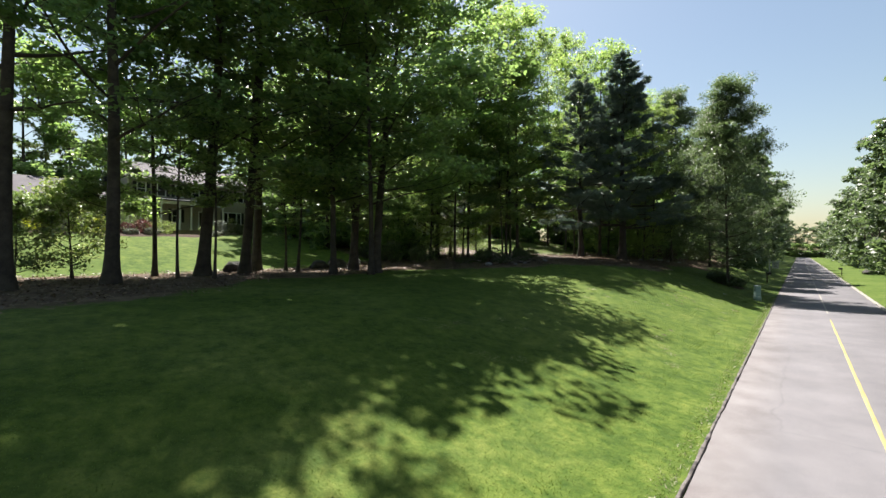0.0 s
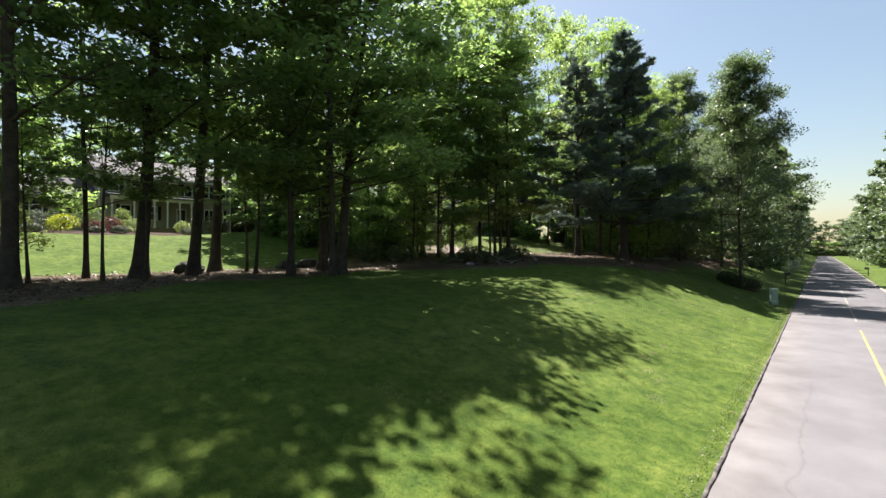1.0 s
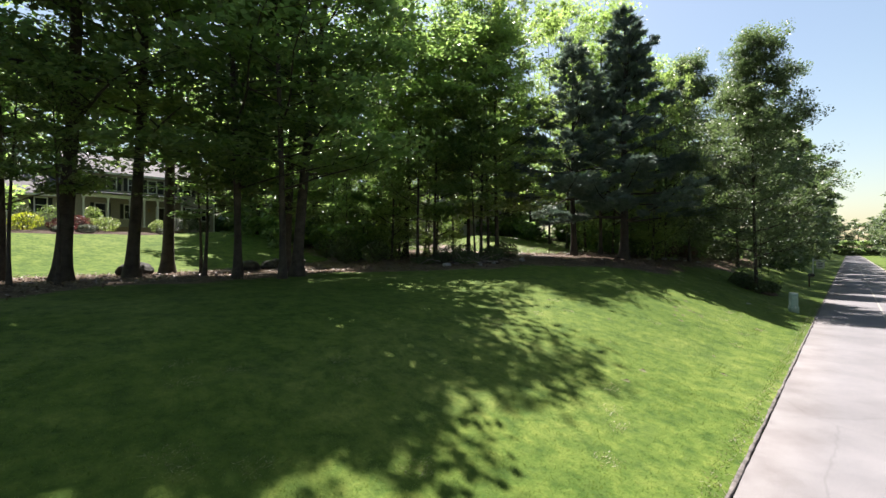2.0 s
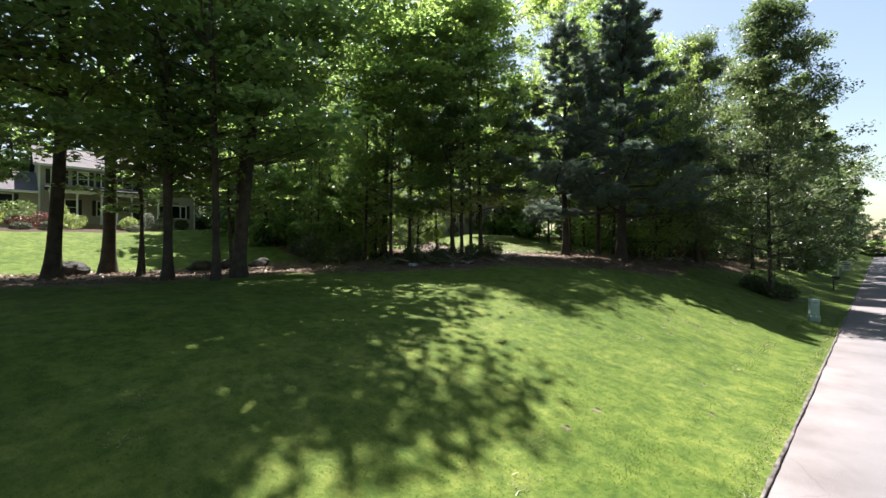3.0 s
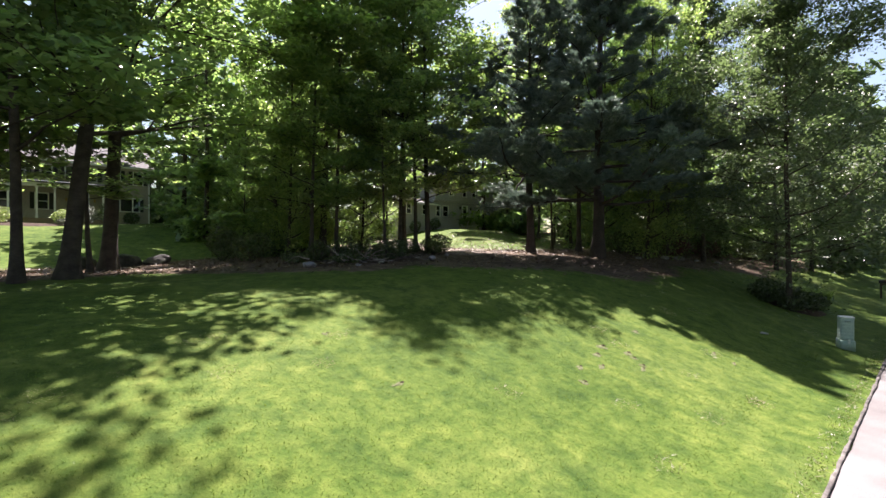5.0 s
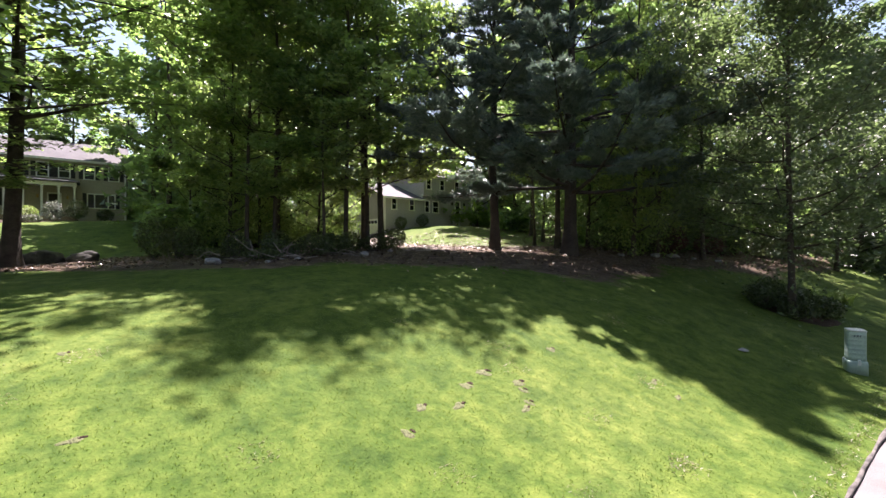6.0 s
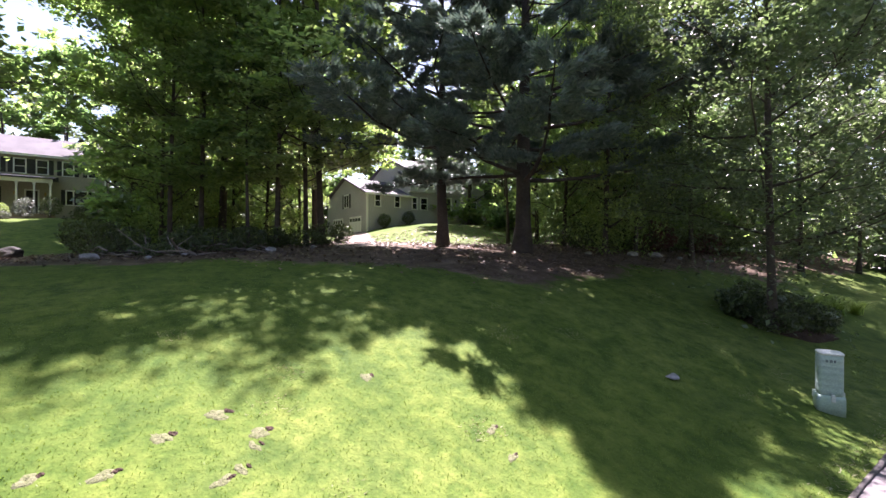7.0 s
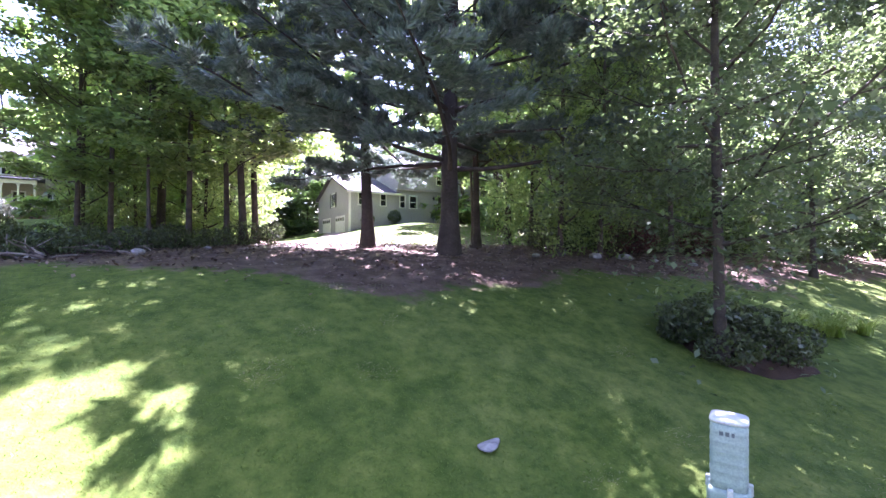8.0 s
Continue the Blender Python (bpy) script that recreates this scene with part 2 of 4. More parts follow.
def ground_material():
    m, n, l, b = material("lawn_and_litter", 0.9, 0, 0.15)
    c = coords(n)
    big, mid, fine = noise_node(n, l, 0.16, vec=c), noise_node(n, l, 1.6, vec=c), noise_node(n, l, 26.0, 3.0, vec=c)
    grass = ramp(n, l, big.outputs[0], [(0.3, (0.050, 0.087, 0.014)), (0.5, (0.074, 0.112, 0.021)), (0.72, (0.101, 0.135, 0.036))]).outputs[0]
    tone = ramp(n, l, mid.outputs[0], [(0.32, (0.62, 0.72, 0.66)), (0.5, (0.98, 1.0, 0.9)), (0.68, (1.4, 1.26, 1.3))]).outputs[0]
    grass = mix(n, l, 1.0, grass, tone, "MULTIPLY")
    tuft = noise_node(n, l, 4.6, 5.0, 0.65, vec=c)
    clump = ramp(n, l, tuft.outputs[0], [(0.34, (0.62, 0.74, 0.6)), (0.5, (1.0, 1.0, 0.95)), (0.66, (1.32, 1.2, 1.25))]).outputs[0]
    grass = mix(n, l, 1.0, grass, clump, "MULTIPLY")
    litter = ramp(n, l, mid.outputs[0], [(0.25, (0.045, 0.03, 0.022)), (0.5, (0.10, 0.07, 0.052)), (0.75, (0.19, 0.14, 0.105))]).outputs[0]
    att = n.new("ShaderNodeAttribute")
    att.attribute_name = "litter"
    edge = n.new("ShaderNodeMath")
    edge.operation = "MULTIPLY_ADD"
    l.new(mid.outputs[0], edge.inputs[0])
    edge.inputs[1].default_value = 0.9
    l.new(att.outputs["Fac"], edge.inputs[2])
    zone = ramp(n, l, edge.outputs[0], [(0.85, (0, 0, 0)), (1.05, (1, 1, 1))]).outputs[0]
    col = mix(n, l, zone, grass, litter)
    att2 = n.new("ShaderNodeAttribute")
    att2.attribute_name = "gravel"
    gravel = ramp(n, l, fine.outputs[0], [(0.3, (0.189, 0.145, 0.126)), (0.7, (0.328, 0.271, 0.239))]).outputs[0]
    edge2 = n.new("ShaderNodeMath")
    edge2.operation = "MULTIPLY_ADD"
    l.new(mid.outputs[0], edge2.inputs[0])
    edge2.inputs[1].default_value = 0.7
    l.new(att2.outputs["Fac"], edge2.inputs[2])
    zone2 = ramp(n, l, edge2.outputs[0], [(0.75, (0, 0, 0)), (0.95, (1, 1, 1))]).outputs[0]
    col = mix(n, l, zone2, col, gravel)
    grain = ramp(n, l, fine.outputs[0], [(0.3, (0.82, 0.84, 0.8)), (0.7, (1.14, 1.14, 1.1))]).outputs[0]
    l.new(mix(n, l, 1.0, col, grain, "MULTIPLY"), b.inputs["Base Color"])
    bump(n, l, b, tuft.outputs[0], 0.5, 0.09)
    return m


def road_material():
    m, n, l, b = material("worn_asphalt", 0.85, 0, 0.25)
    c = coords(n)
    sep = n.new("ShaderNodeSeparateXYZ")
    l.new(c, sep.inputs[0])
    mid, fine = noise_node(n, l, 0.9, vec=c), noise_node(n, l, 55.0, 3.0, vec=c)
    asphalt = ramp(n, l, mid.outputs[0], [(0.3, (0.136, 0.132, 0.139)), (0.7, (0.171, 0.164, 0.171))]).outputs[0]
    sand = ramp(n, l, mid.outputs[0], [(0.3, (0.135, 0.122, 0.122)), (0.7, (0.200, 0.190, 0.190))]).outputs[0]
    side = n.new("ShaderNodeMath")
    side.operation = "MULTIPLY_ADD"
    l.new(mid.outputs[0], side.inputs[0])
    side.inputs[1].default_value = 0.55
    l.new(sep.outputs[0], side.inputs[2])
    rng = n.new("ShaderNodeMapRange")
    rng.inputs["From Min"].default_value, rng.inputs["From Max"].default_value = -0.95, -0.1
    rng.inputs["To Min"].default_value, rng.inputs["To Max"].default_value = 1.0, 0.0
    l.new(side.outputs[0], rng.inputs[0])
    col = mix(n, l, rng.outputs[0], asphalt, sand)
    grain = ramp(n, l, fine.outputs[0], [(0.3, (0.8, 0.8, 0.8)), (0.7, (1.15, 1.15, 1.15))]).outputs[0]
    col = mix(n, l, 1.0, col, grain, "MULTIPLY")
    warp = noise_node(n, l, 0.7, 3.0, vec=c)
    bent = mix(n, l, 0.35, c, warp.outputs["Color"])
    crack = n.new("ShaderNodeTexVoronoi")
    crack.feature = "DISTANCE_TO_EDGE"
    crack.inputs["Scale"].default_value = 0.22
    l.new(bent, crack.inputs["Vector"])
    line = ramp(n, l, crack.outputs[0], [(0.0, (0.86, 0.86, 0.86)), (0.004, (1, 1, 1))]).outputs[0]
    patch = noise_node(n, l, 0.25, 2.0, vec=c)
    worn = ramp(n, l, patch.outputs[0], [(0.35, (0.9, 0.9, 0.9)), (0.65, (1.08, 1.08, 1.08))]).outputs[0]
    col = mix(n, l, 1.0, col, line, "MULTIPLY")
    l.new(mix(n, l, 1.0, col, worn, "MULTIPLY"), b.inputs["Base Color"])
    bump(n, l, b, fine.outputs[0], 0.5, 0.01)
    return m


GROUND, ASPHALT = ground_material(), road_material()
YELLOW = mottled("yellow_road_paint", (0.30, 0.255, 0.095), (0.40, 0.345, 0.15), 2.0, 0.75, fine=30.0)
WORN_PAINT = mottled("worn_pale_paint", (0.202, 0.188, 0.161), (0.336, 0.323, 0.282), 4.0, 0.8, fine=20.0)

# ---- ground and road ----
def spread(a, b, step, far):
    inner = np.arange(a, b + step / 2, step)
    out = step * 1.35 ** np.arange(1, 40)
    out = np.cumsum(out)
    out = out[out < far]
    return np.concatenate([(a - out)[::-1], inner, b + out])


def build_ground():
    xs, ys = spread(-66, 14, 0.5, 3000), spread(-8, 72, 0.5, 3000)
    lat, s = np.meshgrid(xs, ys)
    z = lawn_z(s, lat)
    z = np.where((lat > -1.6) & (lat < 4.25), -0.06, z)
    nx, ny = len(xs), len(ys)
    i = np.arange(nx * ny).reshape(ny, nx)
    faces = np.stack([i[:-1, :-1], i[:-1, 1:], i[1:, 1:], i[1:, :-1]], -1).reshape(-1, 4)
    me = shade_smooth(mesh_np("ground", np.stack([lat, s, z], -1).reshape(-1, 3), faces))
    # leaf litter under the trees, open lawns before the houses
    wob = 1.2 * np.sin(s * 0.5) + 0.7 * np.sin(s * 1.3 + 1)
    front = wood_edge(s) + wob * 0.5
    litter = smooth(-lat, -front - 2.6, -front + 2.4)
    litter *= 1 - smooth(-lat, 31, 34.5) * (1 - smooth(s, 27, 33)) * (1 - smooth(-lat, 60, 64))
    litter *= 1 - smooth(-lat, 19.0, 22.0) * smooth(s, 42.5, 45.5) * (1 - smooth(s, 64, 68)) * (1 - smooth(-lat, 58, 62))
    litter = np.maximum(litter, smooth(lat, 11, 14))
    path = 37.9 - 0.4 * (lat + 16.8)
    gravel = (1 - smooth(np.abs(s - path), 1.0, 2.0)) * smooth(-lat, 15, 19) * (1 - smooth(-lat, 52, 56))
    for key, value in (("litter", litter), ("gravel", gravel)):
        me.attributes.new(key, "FLOAT", "POINT").data.foreach_set("value", value.astype(np.float32).ravel())
    ob = part("ground", me, GROUND)
    ob.matrix_world = ROAD
    return tagged(ob, "mown green lawn rising to brown leaf litter under trees", "ground", kind="structure")


build_ground()
ROAD_L, ROAD_R, MID = -1.56, 4.16, 1.22


def strip(name, x0, x1, z0, z1, s0, s1, step, mat, wobble=0.0, seed=1):
    """A long slab along the road, with uneven edges."""
    r = np.random.RandomState(seed)
    ys = np.arange(s0, s1 + step / 2, step)
    n = len(ys)
    wl, wr = r.uniform(-wobble, wobble, n), r.uniform(-wobble, wobble, n)
    zt = z1 + r.uniform(-wobble, wobble, n) * (0.4 if x1 - x0 < 1 else 0)
    e = min(0.03, (x1 - x0) * 0.2)
    prof = [np.stack([x0 + wl, ys, np.full(n, z0)], 1), np.stack([x0 + wl, ys, zt - e * 0.8], 1), np.stack([x0 + wl + e, ys, zt], 1),
            np.stack([x1 + wr - e, ys, zt], 1), np.stack([x1 + wr, ys, zt - e * 0.8], 1), np.stack([x1 + wr, ys, np.full(n, z0)], 1)]
    V = np.stack(prof, 1).reshape(-1, 3)
    F = []
    for i in range(n - 1):
        for j in range(5):
            F.append((i * 6 + j, i * 6 + j + 1, i * 6 + j + 7, i * 6 + j + 6))
    ob = part(name, mesh_np(name, V, F), mat)
    ob.matrix_world = ROAD
    return ob


road = tagged(strip("road", ROAD_L, ROAD_R, -0.1, 0.0, -60, 900, 1.0, ASPHALT, 0.03), "worn grey asphalt road with a sandy pale edge", "road", kind="structure")
tagged(strip("kerb", ROAD_L - 0.055, ROAD_L + 0.005, -0.1, 0.03, -60, 300, 0.3, KERB, 0.014, 2), "low crumbling dark asphalt kerb beside the lawn", "kerb", kind="structure")
tagged(strip("kerb", ROAD_R - 0.02, ROAD_R + 0.2, -0.1, 0.06, -60, 300, 0.5, WORN_PAINT, 0.05, 3), "low pale kerb along the far grass verge", "kerb", kind="structure")
tagged(strip("centre_line", MID - 0.055, MID + 0.055, -0.004, 0.006, -60, 33, 0.8, YELLOW, 0.008, 4), "yellow painted centre line on the asphalt", "road marking", kind="structure")
tagged(strip("centre_line", MID - 0.06, MID + 0.06, -0.004, 0.005, 36, 300, 0.8, WORN_PAINT, 0.02, 5), "worn pale centre line on the asphalt", "road marking", kind="structure")


# ---- trees ----
def leaves(centres, sizes, r, flat=0.55, ratio=0.62, tri=False):
    """One folded four-cornered leaf at each centre; tri: a plainer three-cornered one."""
    n = len(centres)
    yaw, tilt, roll = r.uniform(0, 2 * np.pi, n), r.normal(-0.25, flat, n), r.normal(0, flat, n)
    cy, sy, ct, st = np.cos(yaw), np.sin(yaw), np.cos(tilt), np.sin(tilt)
    along = np.stack([cy * ct, sy * ct, st], 1)
    side0 = np.stack([-sy, cy, np.zeros(n)], 1)
    up = np.cross(along, side0)
    side = side0 * np.cos(roll)[:, None] + up * np.sin(roll)[:, None]
    nor = np.cross(along, side)
    L, W = sizes[:, None], sizes[:, None] * ratio * 0.5
    a = centres - along * L * 0.5
    c = centres + along * L * 0.5
    b = centres + side * W + nor * W * 0.35
    d = centres - side * W + nor * W * 0.35
    if tri:
        return np.stack([a, c + side * W, c - side * W], 1).reshape(-1, 3), np.arange(3 * n).reshape(n, 3)
    V = np.stack([a, b, c, d], 1).reshape(-1, 3)
    F = np.arange(4 * n).reshape(n, 4)
    return V, F


def limb_path(r, start, direction, length, r0, steps=5, lift=0.25, wander=0.12, r1=0.012):
    p, d = np.array(start, float), np.array(direction, float)
    out = [(p.copy(), r0)]
    for i in range(steps):
        d = d + r.normal(0, wander, 3) + np.array([0, 0, lift / steps])
        d /= np.linalg.norm(d)
        p = p + d * length / steps
        out.append((p.copy(), r0 + (r1 - r0) * ((i + 1) / steps) ** 0.8))
    return out


def broad_tree(name, label, seed, height, first, radius, r0, clumps, per, leaf, mat, bark=BARK, lean=0.03, low=0.0, narrow=0.0, droop=0.0, layer=0.3, tuft=1.0, tri=False, outward=0.0, dome=0.72, n_limb=30, twigs=3, inner=False):
    """A forest tree: a long tapered trunk, rising limbs with twigs, and a crown of many leaf clumps."""
    r = np.random.RandomState(seed)
    ob = thing(name, Matrix(), label, "tree")
    trunk, p = [], np.zeros(3)
    lx, ly = r.normal(0, lean, 2)
    steps = 20
    for i in range(steps + 1):
        f = (i / steps) ** 1.6
        flare = 1 + 0.85 * math.exp(-f * height / 0.6)
        wob = 0.2 * height / 20
        trunk.append((np.array([lx * f * height + wob * math.sin(3 * f + seed), ly * f * height + wob * math.cos(4 * f + seed), f * height * 0.95 - 0.25 * (i == 0)]), max(0.02, r0 * flare * (1 - 0.9 * f ** 1.2))))
    V, F = tubes([trunk], 10)
    part("trunk", shade_smooth(mesh_np("trunk", V, F)), bark, ob)
    tp, tr = np.array([q for q, _ in trunk]), np.array([q for _, q in trunk])

    def stem(f):
        return np.array([np.interp(f, np.linspace(0, 1, steps + 1) ** 1.6, tp[:, i]) for i in range(3)]), np.interp(f, np.linspace(0, 1, steps + 1) ** 1.6, tr)

    paths, tips = [], []
    for i in range(n_limb):
        f = first + (0.97 - first) * (i + r.uniform(0, 1)) / n_limb
        p0, rr = stem(f)
        q = (f - first) / (1 - first)
        shape = max(0.22, (1 - narrow * q) * math.sin(math.pi * (0.22 + dome * q)) ** 0.8)
        az = i * 2.4 + r.uniform(-0.5, 0.5)
        rise = 0.15 + 0.75 * q - droop
        length = radius * shape * r.uniform(0.75, 1.15) * (1 + outward * math.cos(az))
        path = limb_path(r, p0, (math.cos(az), math.sin(az), rise), length, min(rr * 0.5, 0.02 + 0.018 * length), 6, 0.35)
        paths.append(path)
        for k in range(twigs):
            j = r.randint(2, 6)
            base, rb = path[j]
            a2 = az + r.choice([-1, 1]) * r.uniform(0.5, 1.2)
            sub = limb_path(r, base, (math.cos(a2), math.sin(a2), r.uniform(0.0, 0.5)), length * r.uniform(0.3, 0.5), rb * 0.6, 4, 0.2)
            paths.append(sub)
            tips += [sub[2][0], sub[3][0], sub[4][0]]
        tips += [path[3][0], path[4][0], path[5][0], path[6][0]] + ([path[1][0], path[2][0]] if inner else [])
    tips = np.array(tips)
    V, F = tubes(paths, 4)
    part("branchwork", shade_smooth(mesh_np("branchwork", V, F)), bark, ob)
    pick = tips[r.randint(0, len(tips), clumps)] + r.normal(0, 0.38 * radius / 4.5, (clumps, 3)) * np.array([1, 1, 0.5])
    size = r.uniform(0.45, 1.05, clumps) * (radius / 4.5) ** 0.5 * tuft
    idx = r.randint(0, clumps, clumps * per)
    off = r.normal(0, 1, (clumps * per, 3))
    off /= np.linalg.norm(off, axis=1)[:, None] + 1e-9
    off *= r.uniform(0, 1, (clumps * per, 1)) ** 0.45
    cen = pick[idx] + off * size[idx][:, None] * np.array([1, 1, layer]) * 1.05
    if low:
        k = int(clumps * per * low)
        f = r.uniform(0.06, first + 0.05, k)
        q = np.array([stem(x)[0] for x in f])
        cl = r.normal(0, 1.1, (60, 3))
        cen = np.concatenate([cen, q + cl[r.randint(0, 60, k)] + r.normal(0, 0.3, (k, 3))])
    V, F = leaves(cen, r.uniform(0.7, 1.25, len(cen)) * leaf, r, 0.45, tri=tri)
    part("crown", mesh_np("crown", V, F), mat, ob)
    return ob


def pine_tree(name, label, seed, height, first, radius, r0, tufts_per_m=80, lean=(0.0, 0.0), leaders=1):
    """A white pine: uneven whorls of long level boughs with upturned tips, each a soft flat spray of needles, with gaps between them."""
    r = np.random.RandomState(seed)
    ob = thing(name, Matrix(), label, "tree")
    trunk = [(np.array([0.06 * math.sin(i * 0.7 + seed), 0.06 * math.cos(i * 0.9), height * i / 16 - 0.25 * (i == 0)]), max(0.015, r0 * (1 + 0.6 * math.exp(-i * height / 16 / 0.5)) * (1 - 0.95 * (i / 16) ** 1.1))) for i in range(17)]

    def leaning(V):
        V = np.array(V, float)
        V[:, :2] += V[:, 2:3] * np.array(lean)
        return V

    V, F = tubes([trunk], 10)
    part("trunk", shade_smooth(mesh_np("trunk", leaning(V), F)), PINE_BARK, ob)
    paths, cen, dirs = [], [], []

    def bough(start, az, rise, length, dead=False):
        path = limb_path(r, start, (math.cos(az), math.sin(az), rise), length, 0.012 * length + 0.012, 7, r.uniform(0.1, 0.4), 0.07)
        if dead:
            return
        paths.append(path)
        pts = np.array([p for p, _ in path])
        out, across = np.array([math.cos(az), math.sin(az), 0]), np.array([-math.sin(az), math.cos(az), 0])
        for k in range(max(4, int(length * 2.4))):
            f0 = r.uniform(0.22, 1.0) ** 0.8
            base = np.array([np.interp(f0 * 7, range(8), pts[:, i]) for i in range(3)])
            sgn, reach = r.choice([-1, 1]), (0.34 * length * (1.06 - f0) + 0.35) * r.uniform(0.5, 1.2)
            tip = base + across * sgn * reach * 0.8 + out * reach * 0.65 + np.array([0, 0, r.normal(0.04, 0.12) * reach])
            m = max(5, int(reach * tufts_per_m))
            g = r.uniform(0.1, 1.05, m) ** 0.7
            cen.append(base + g[:, None] * (tip - base) + r.normal(0, 1, (m, 3)) * np.array([0.1, 0.1, 0.07]))
            way = (tip - base) / reach
            dirs.append(np.tile((way[0], way[1], 0.4), (m, 1)))

    z = first * height
    while z < height * 0.985:
        q = (z / height - first) / (1 - first)
        reach = radius * (1 - q) ** 1.1 * r.uniform(0.75, 1.1) + 0.6
        turn = r.uniform(0, 2 * math.pi)
        for k in range(6):
            if r.uniform() < 0.15:
                continue
            length = reach * (r.uniform(0.8, 1.2) if q < 0.25 else r.uniform(0.45, 1.15))
            az = turn + k * math.pi / 3 + r.uniform(-0.4, 0.4)
            # boughs left out on the sun side, away from the lawn, to let sunlight through
            sun_gap = q < 0.6 and math.cos(az - 2.48) > 0.45 and k % 3 > 0
            bough((0, 0, z + r.uniform(-0.25, 0.25)), az, -0.02 + 0.55 * q, length, sun_gap)
        z += r.uniform(0.6, 1.35) * (1 - 0.45 * q)
    # lesser leaders that break the top
    for k in range(leaders - 1):
        az, z0 = r.uniform(0, 6.28), height * r.uniform(0.55, 0.72)
        stem = limb_path(r, (0, 0, z0), (0.55 * math.cos(az), 0.55 * math.sin(az), 1), height * r.uniform(0.2, 0.27), 0.07, 6, 0.6, 0.04)
        paths.append(stem)
        for j in range(14):
            p = stem[1 + j % 6][0]
            bough(p, j * 2.4 + r.uniform(-0.4, 0.4), 0.35, r.uniform(0.7, 1.7))
    V, F = tubes(paths, 5)
    part("branchwork", shade_smooth(mesh_np("branchwork", leaning(V), F)), PINE_BARK, ob)
    cen, dirs = np.concatenate(cen), np.concatenate(dirs)
    per = 6
    n = len(cen) * per
    c = np.repeat(cen, per, 0)
    d = np.repeat(dirs, per, 0) + r.normal(0, 0.5, (n, 3))
    d /= np.linalg.norm(d, axis=1)[:, None]
    w = np.cross(d, r.normal(0, 1, (n, 3)))
    w /= np.linalg.norm(w, axis=1)[:, None]
    L = r.uniform(0.18, 0.34, (n, 1))
    V = np.stack([c - w * 0.026, c + w * 0.026, c + d * L], 1).reshape(-1, 3)
    part("needles", mesh_np("needles", leaning(V), np.arange(3 * n).reshape(n, 3)), NEEDLE, ob)
    return ob


def plant(ob, spots, group, first_used, size):
    """Sets a tree at its first spot and copies of it at the others: (s, lat, turn, scale, height scale), times the kind's own size."""
    for s, lat, turn, k, kz in spots:
        m = at(s, lat, gz(s, lat) - 0.05, turn, k * size[0], kz * size[1])
        if first_used:
            copy_thing(ob, m @ Matrix.Diagonal((*[1 / q for q in ob.scale], 1)))
        else:
            ob.matrix_world = m
            tagged(ob, group=group)
            first_used = True
    return first_used


OAK = "tall dark-barked forest tree in dense green leaf"
LOW = "leafy green woodland tree branching almost to the ground"
tall_a = broad_tree("oak_tree", OAK, 11, 26, 0.24, 6.4, 0.23, 420, 40, 0.28, LEAF, outward=0.4, dome=0.6)
tall_b = broad_tree("oak_tree", OAK, 12, 26.5, 0.24, 6.6, 0.25, 300, 40, 0.28, LEAF, lean=0.02, outward=0.4, dome=0.6)
tall_thin = broad_tree("oak_tree", "tall dark-barked oak with a thin open crown", 41, 26, 0.27, 6.2, 0.25, 230, 38, 0.27, LEAF, lean=0.025, outward=0.2, dome=0.6)
tall_c = broad_tree("maple_tree", "tall slender maple tree with layered green leaves", 13, 23, 0.16, 5.2, 0.12, 440, 40, 0.27, MAPLE_LEAF, lean=0.03, outward=0.3, dome=0.64)
leafy = broad_tree("maple_tree", LOW, 14, 20, 0.05, 5.4, 0.16, 260, 34, 0.25, MAPLE_LEAF, lean=0.03, low=0.12, layer=0.5, tuft=0.8)
slim = broad_tree("maple_sapling", "slim young tree with a thin dark stem", 15, 11, 0.42, 2.2, 0.075, 80, 45, 0.19, LEAF, lean=0.03)
bright = broad_tree("maple_sapling", "young sunlit tree with pale yellow-green leaves", 19, 5.2, 0.12, 2.1, 0.06, 170, 40, 0.2, PALE_LEAF, lean=0.05, layer=0.8)
glade = broad_tree("maple_tree", "leaning maple tree with a broad light green crown", 20, 25, 0.14, 6.0, 0.18, 360, 46, 0.27, MAPLE_LEAF, lean=0.03, outward=0.12)
birch = broad_tree("birch_tree", "tall pointed roadside tree in fresh light green leaf", 16, 20, 0.13, 6.0, 0.12, 1300, 42, 0.17, LEAF_LIGHT, lean=0.012, narrow=0.6, low=0.015, inner=True, layer=0.7, tuft=0.62, n_limb=44)
far_a = broad_tree("woodland_tree", "green woodland tree in full leaf", 17, 22, 0.03, 6.0, 0.22, 210, 18, 0.7, LEAF, lean=0.02, low=0.16, tri=True, n_limb=16, twigs=1)
far_b = broad_tree("woodland_tree", "light green woodland tree in full leaf", 18, 20, 0.03, 5.8, 0.2, 210, 18, 0.68, LEAF_LIGHT, lean=0.02, low=0.16, tri=True, n_limb=16, twigs=1)
thicket = broad_tree("woodland_bush", "dense green woodland bush on the forest floor", 25, 5.5, 0.02, 4.2, 0.05, 120, 20, 0.48, LEAF, lean=0.03, low=0.25, tri=True, n_limb=12, twigs=1)

used = {}
SIZE = {tall_a.name: (1.02, 1.07), tall_b.name: (1.12, 1.07), tall_c.name: (1.3, 1.02), leafy.name: (0.62, 0.82), glade.name: (0.88, 0.88),
        birch.name: (0.92, 0.95), far_a.name: (0.9, 0.95), far_b.name: (0.95, 1.05), thicket.name: (1.2, 1.1)}


def put(ob, group, *spots):
    used[ob.name] = plant(ob, spots, group, used.get(ob.name, False), SIZE.get(ob.name, (1, 1)))


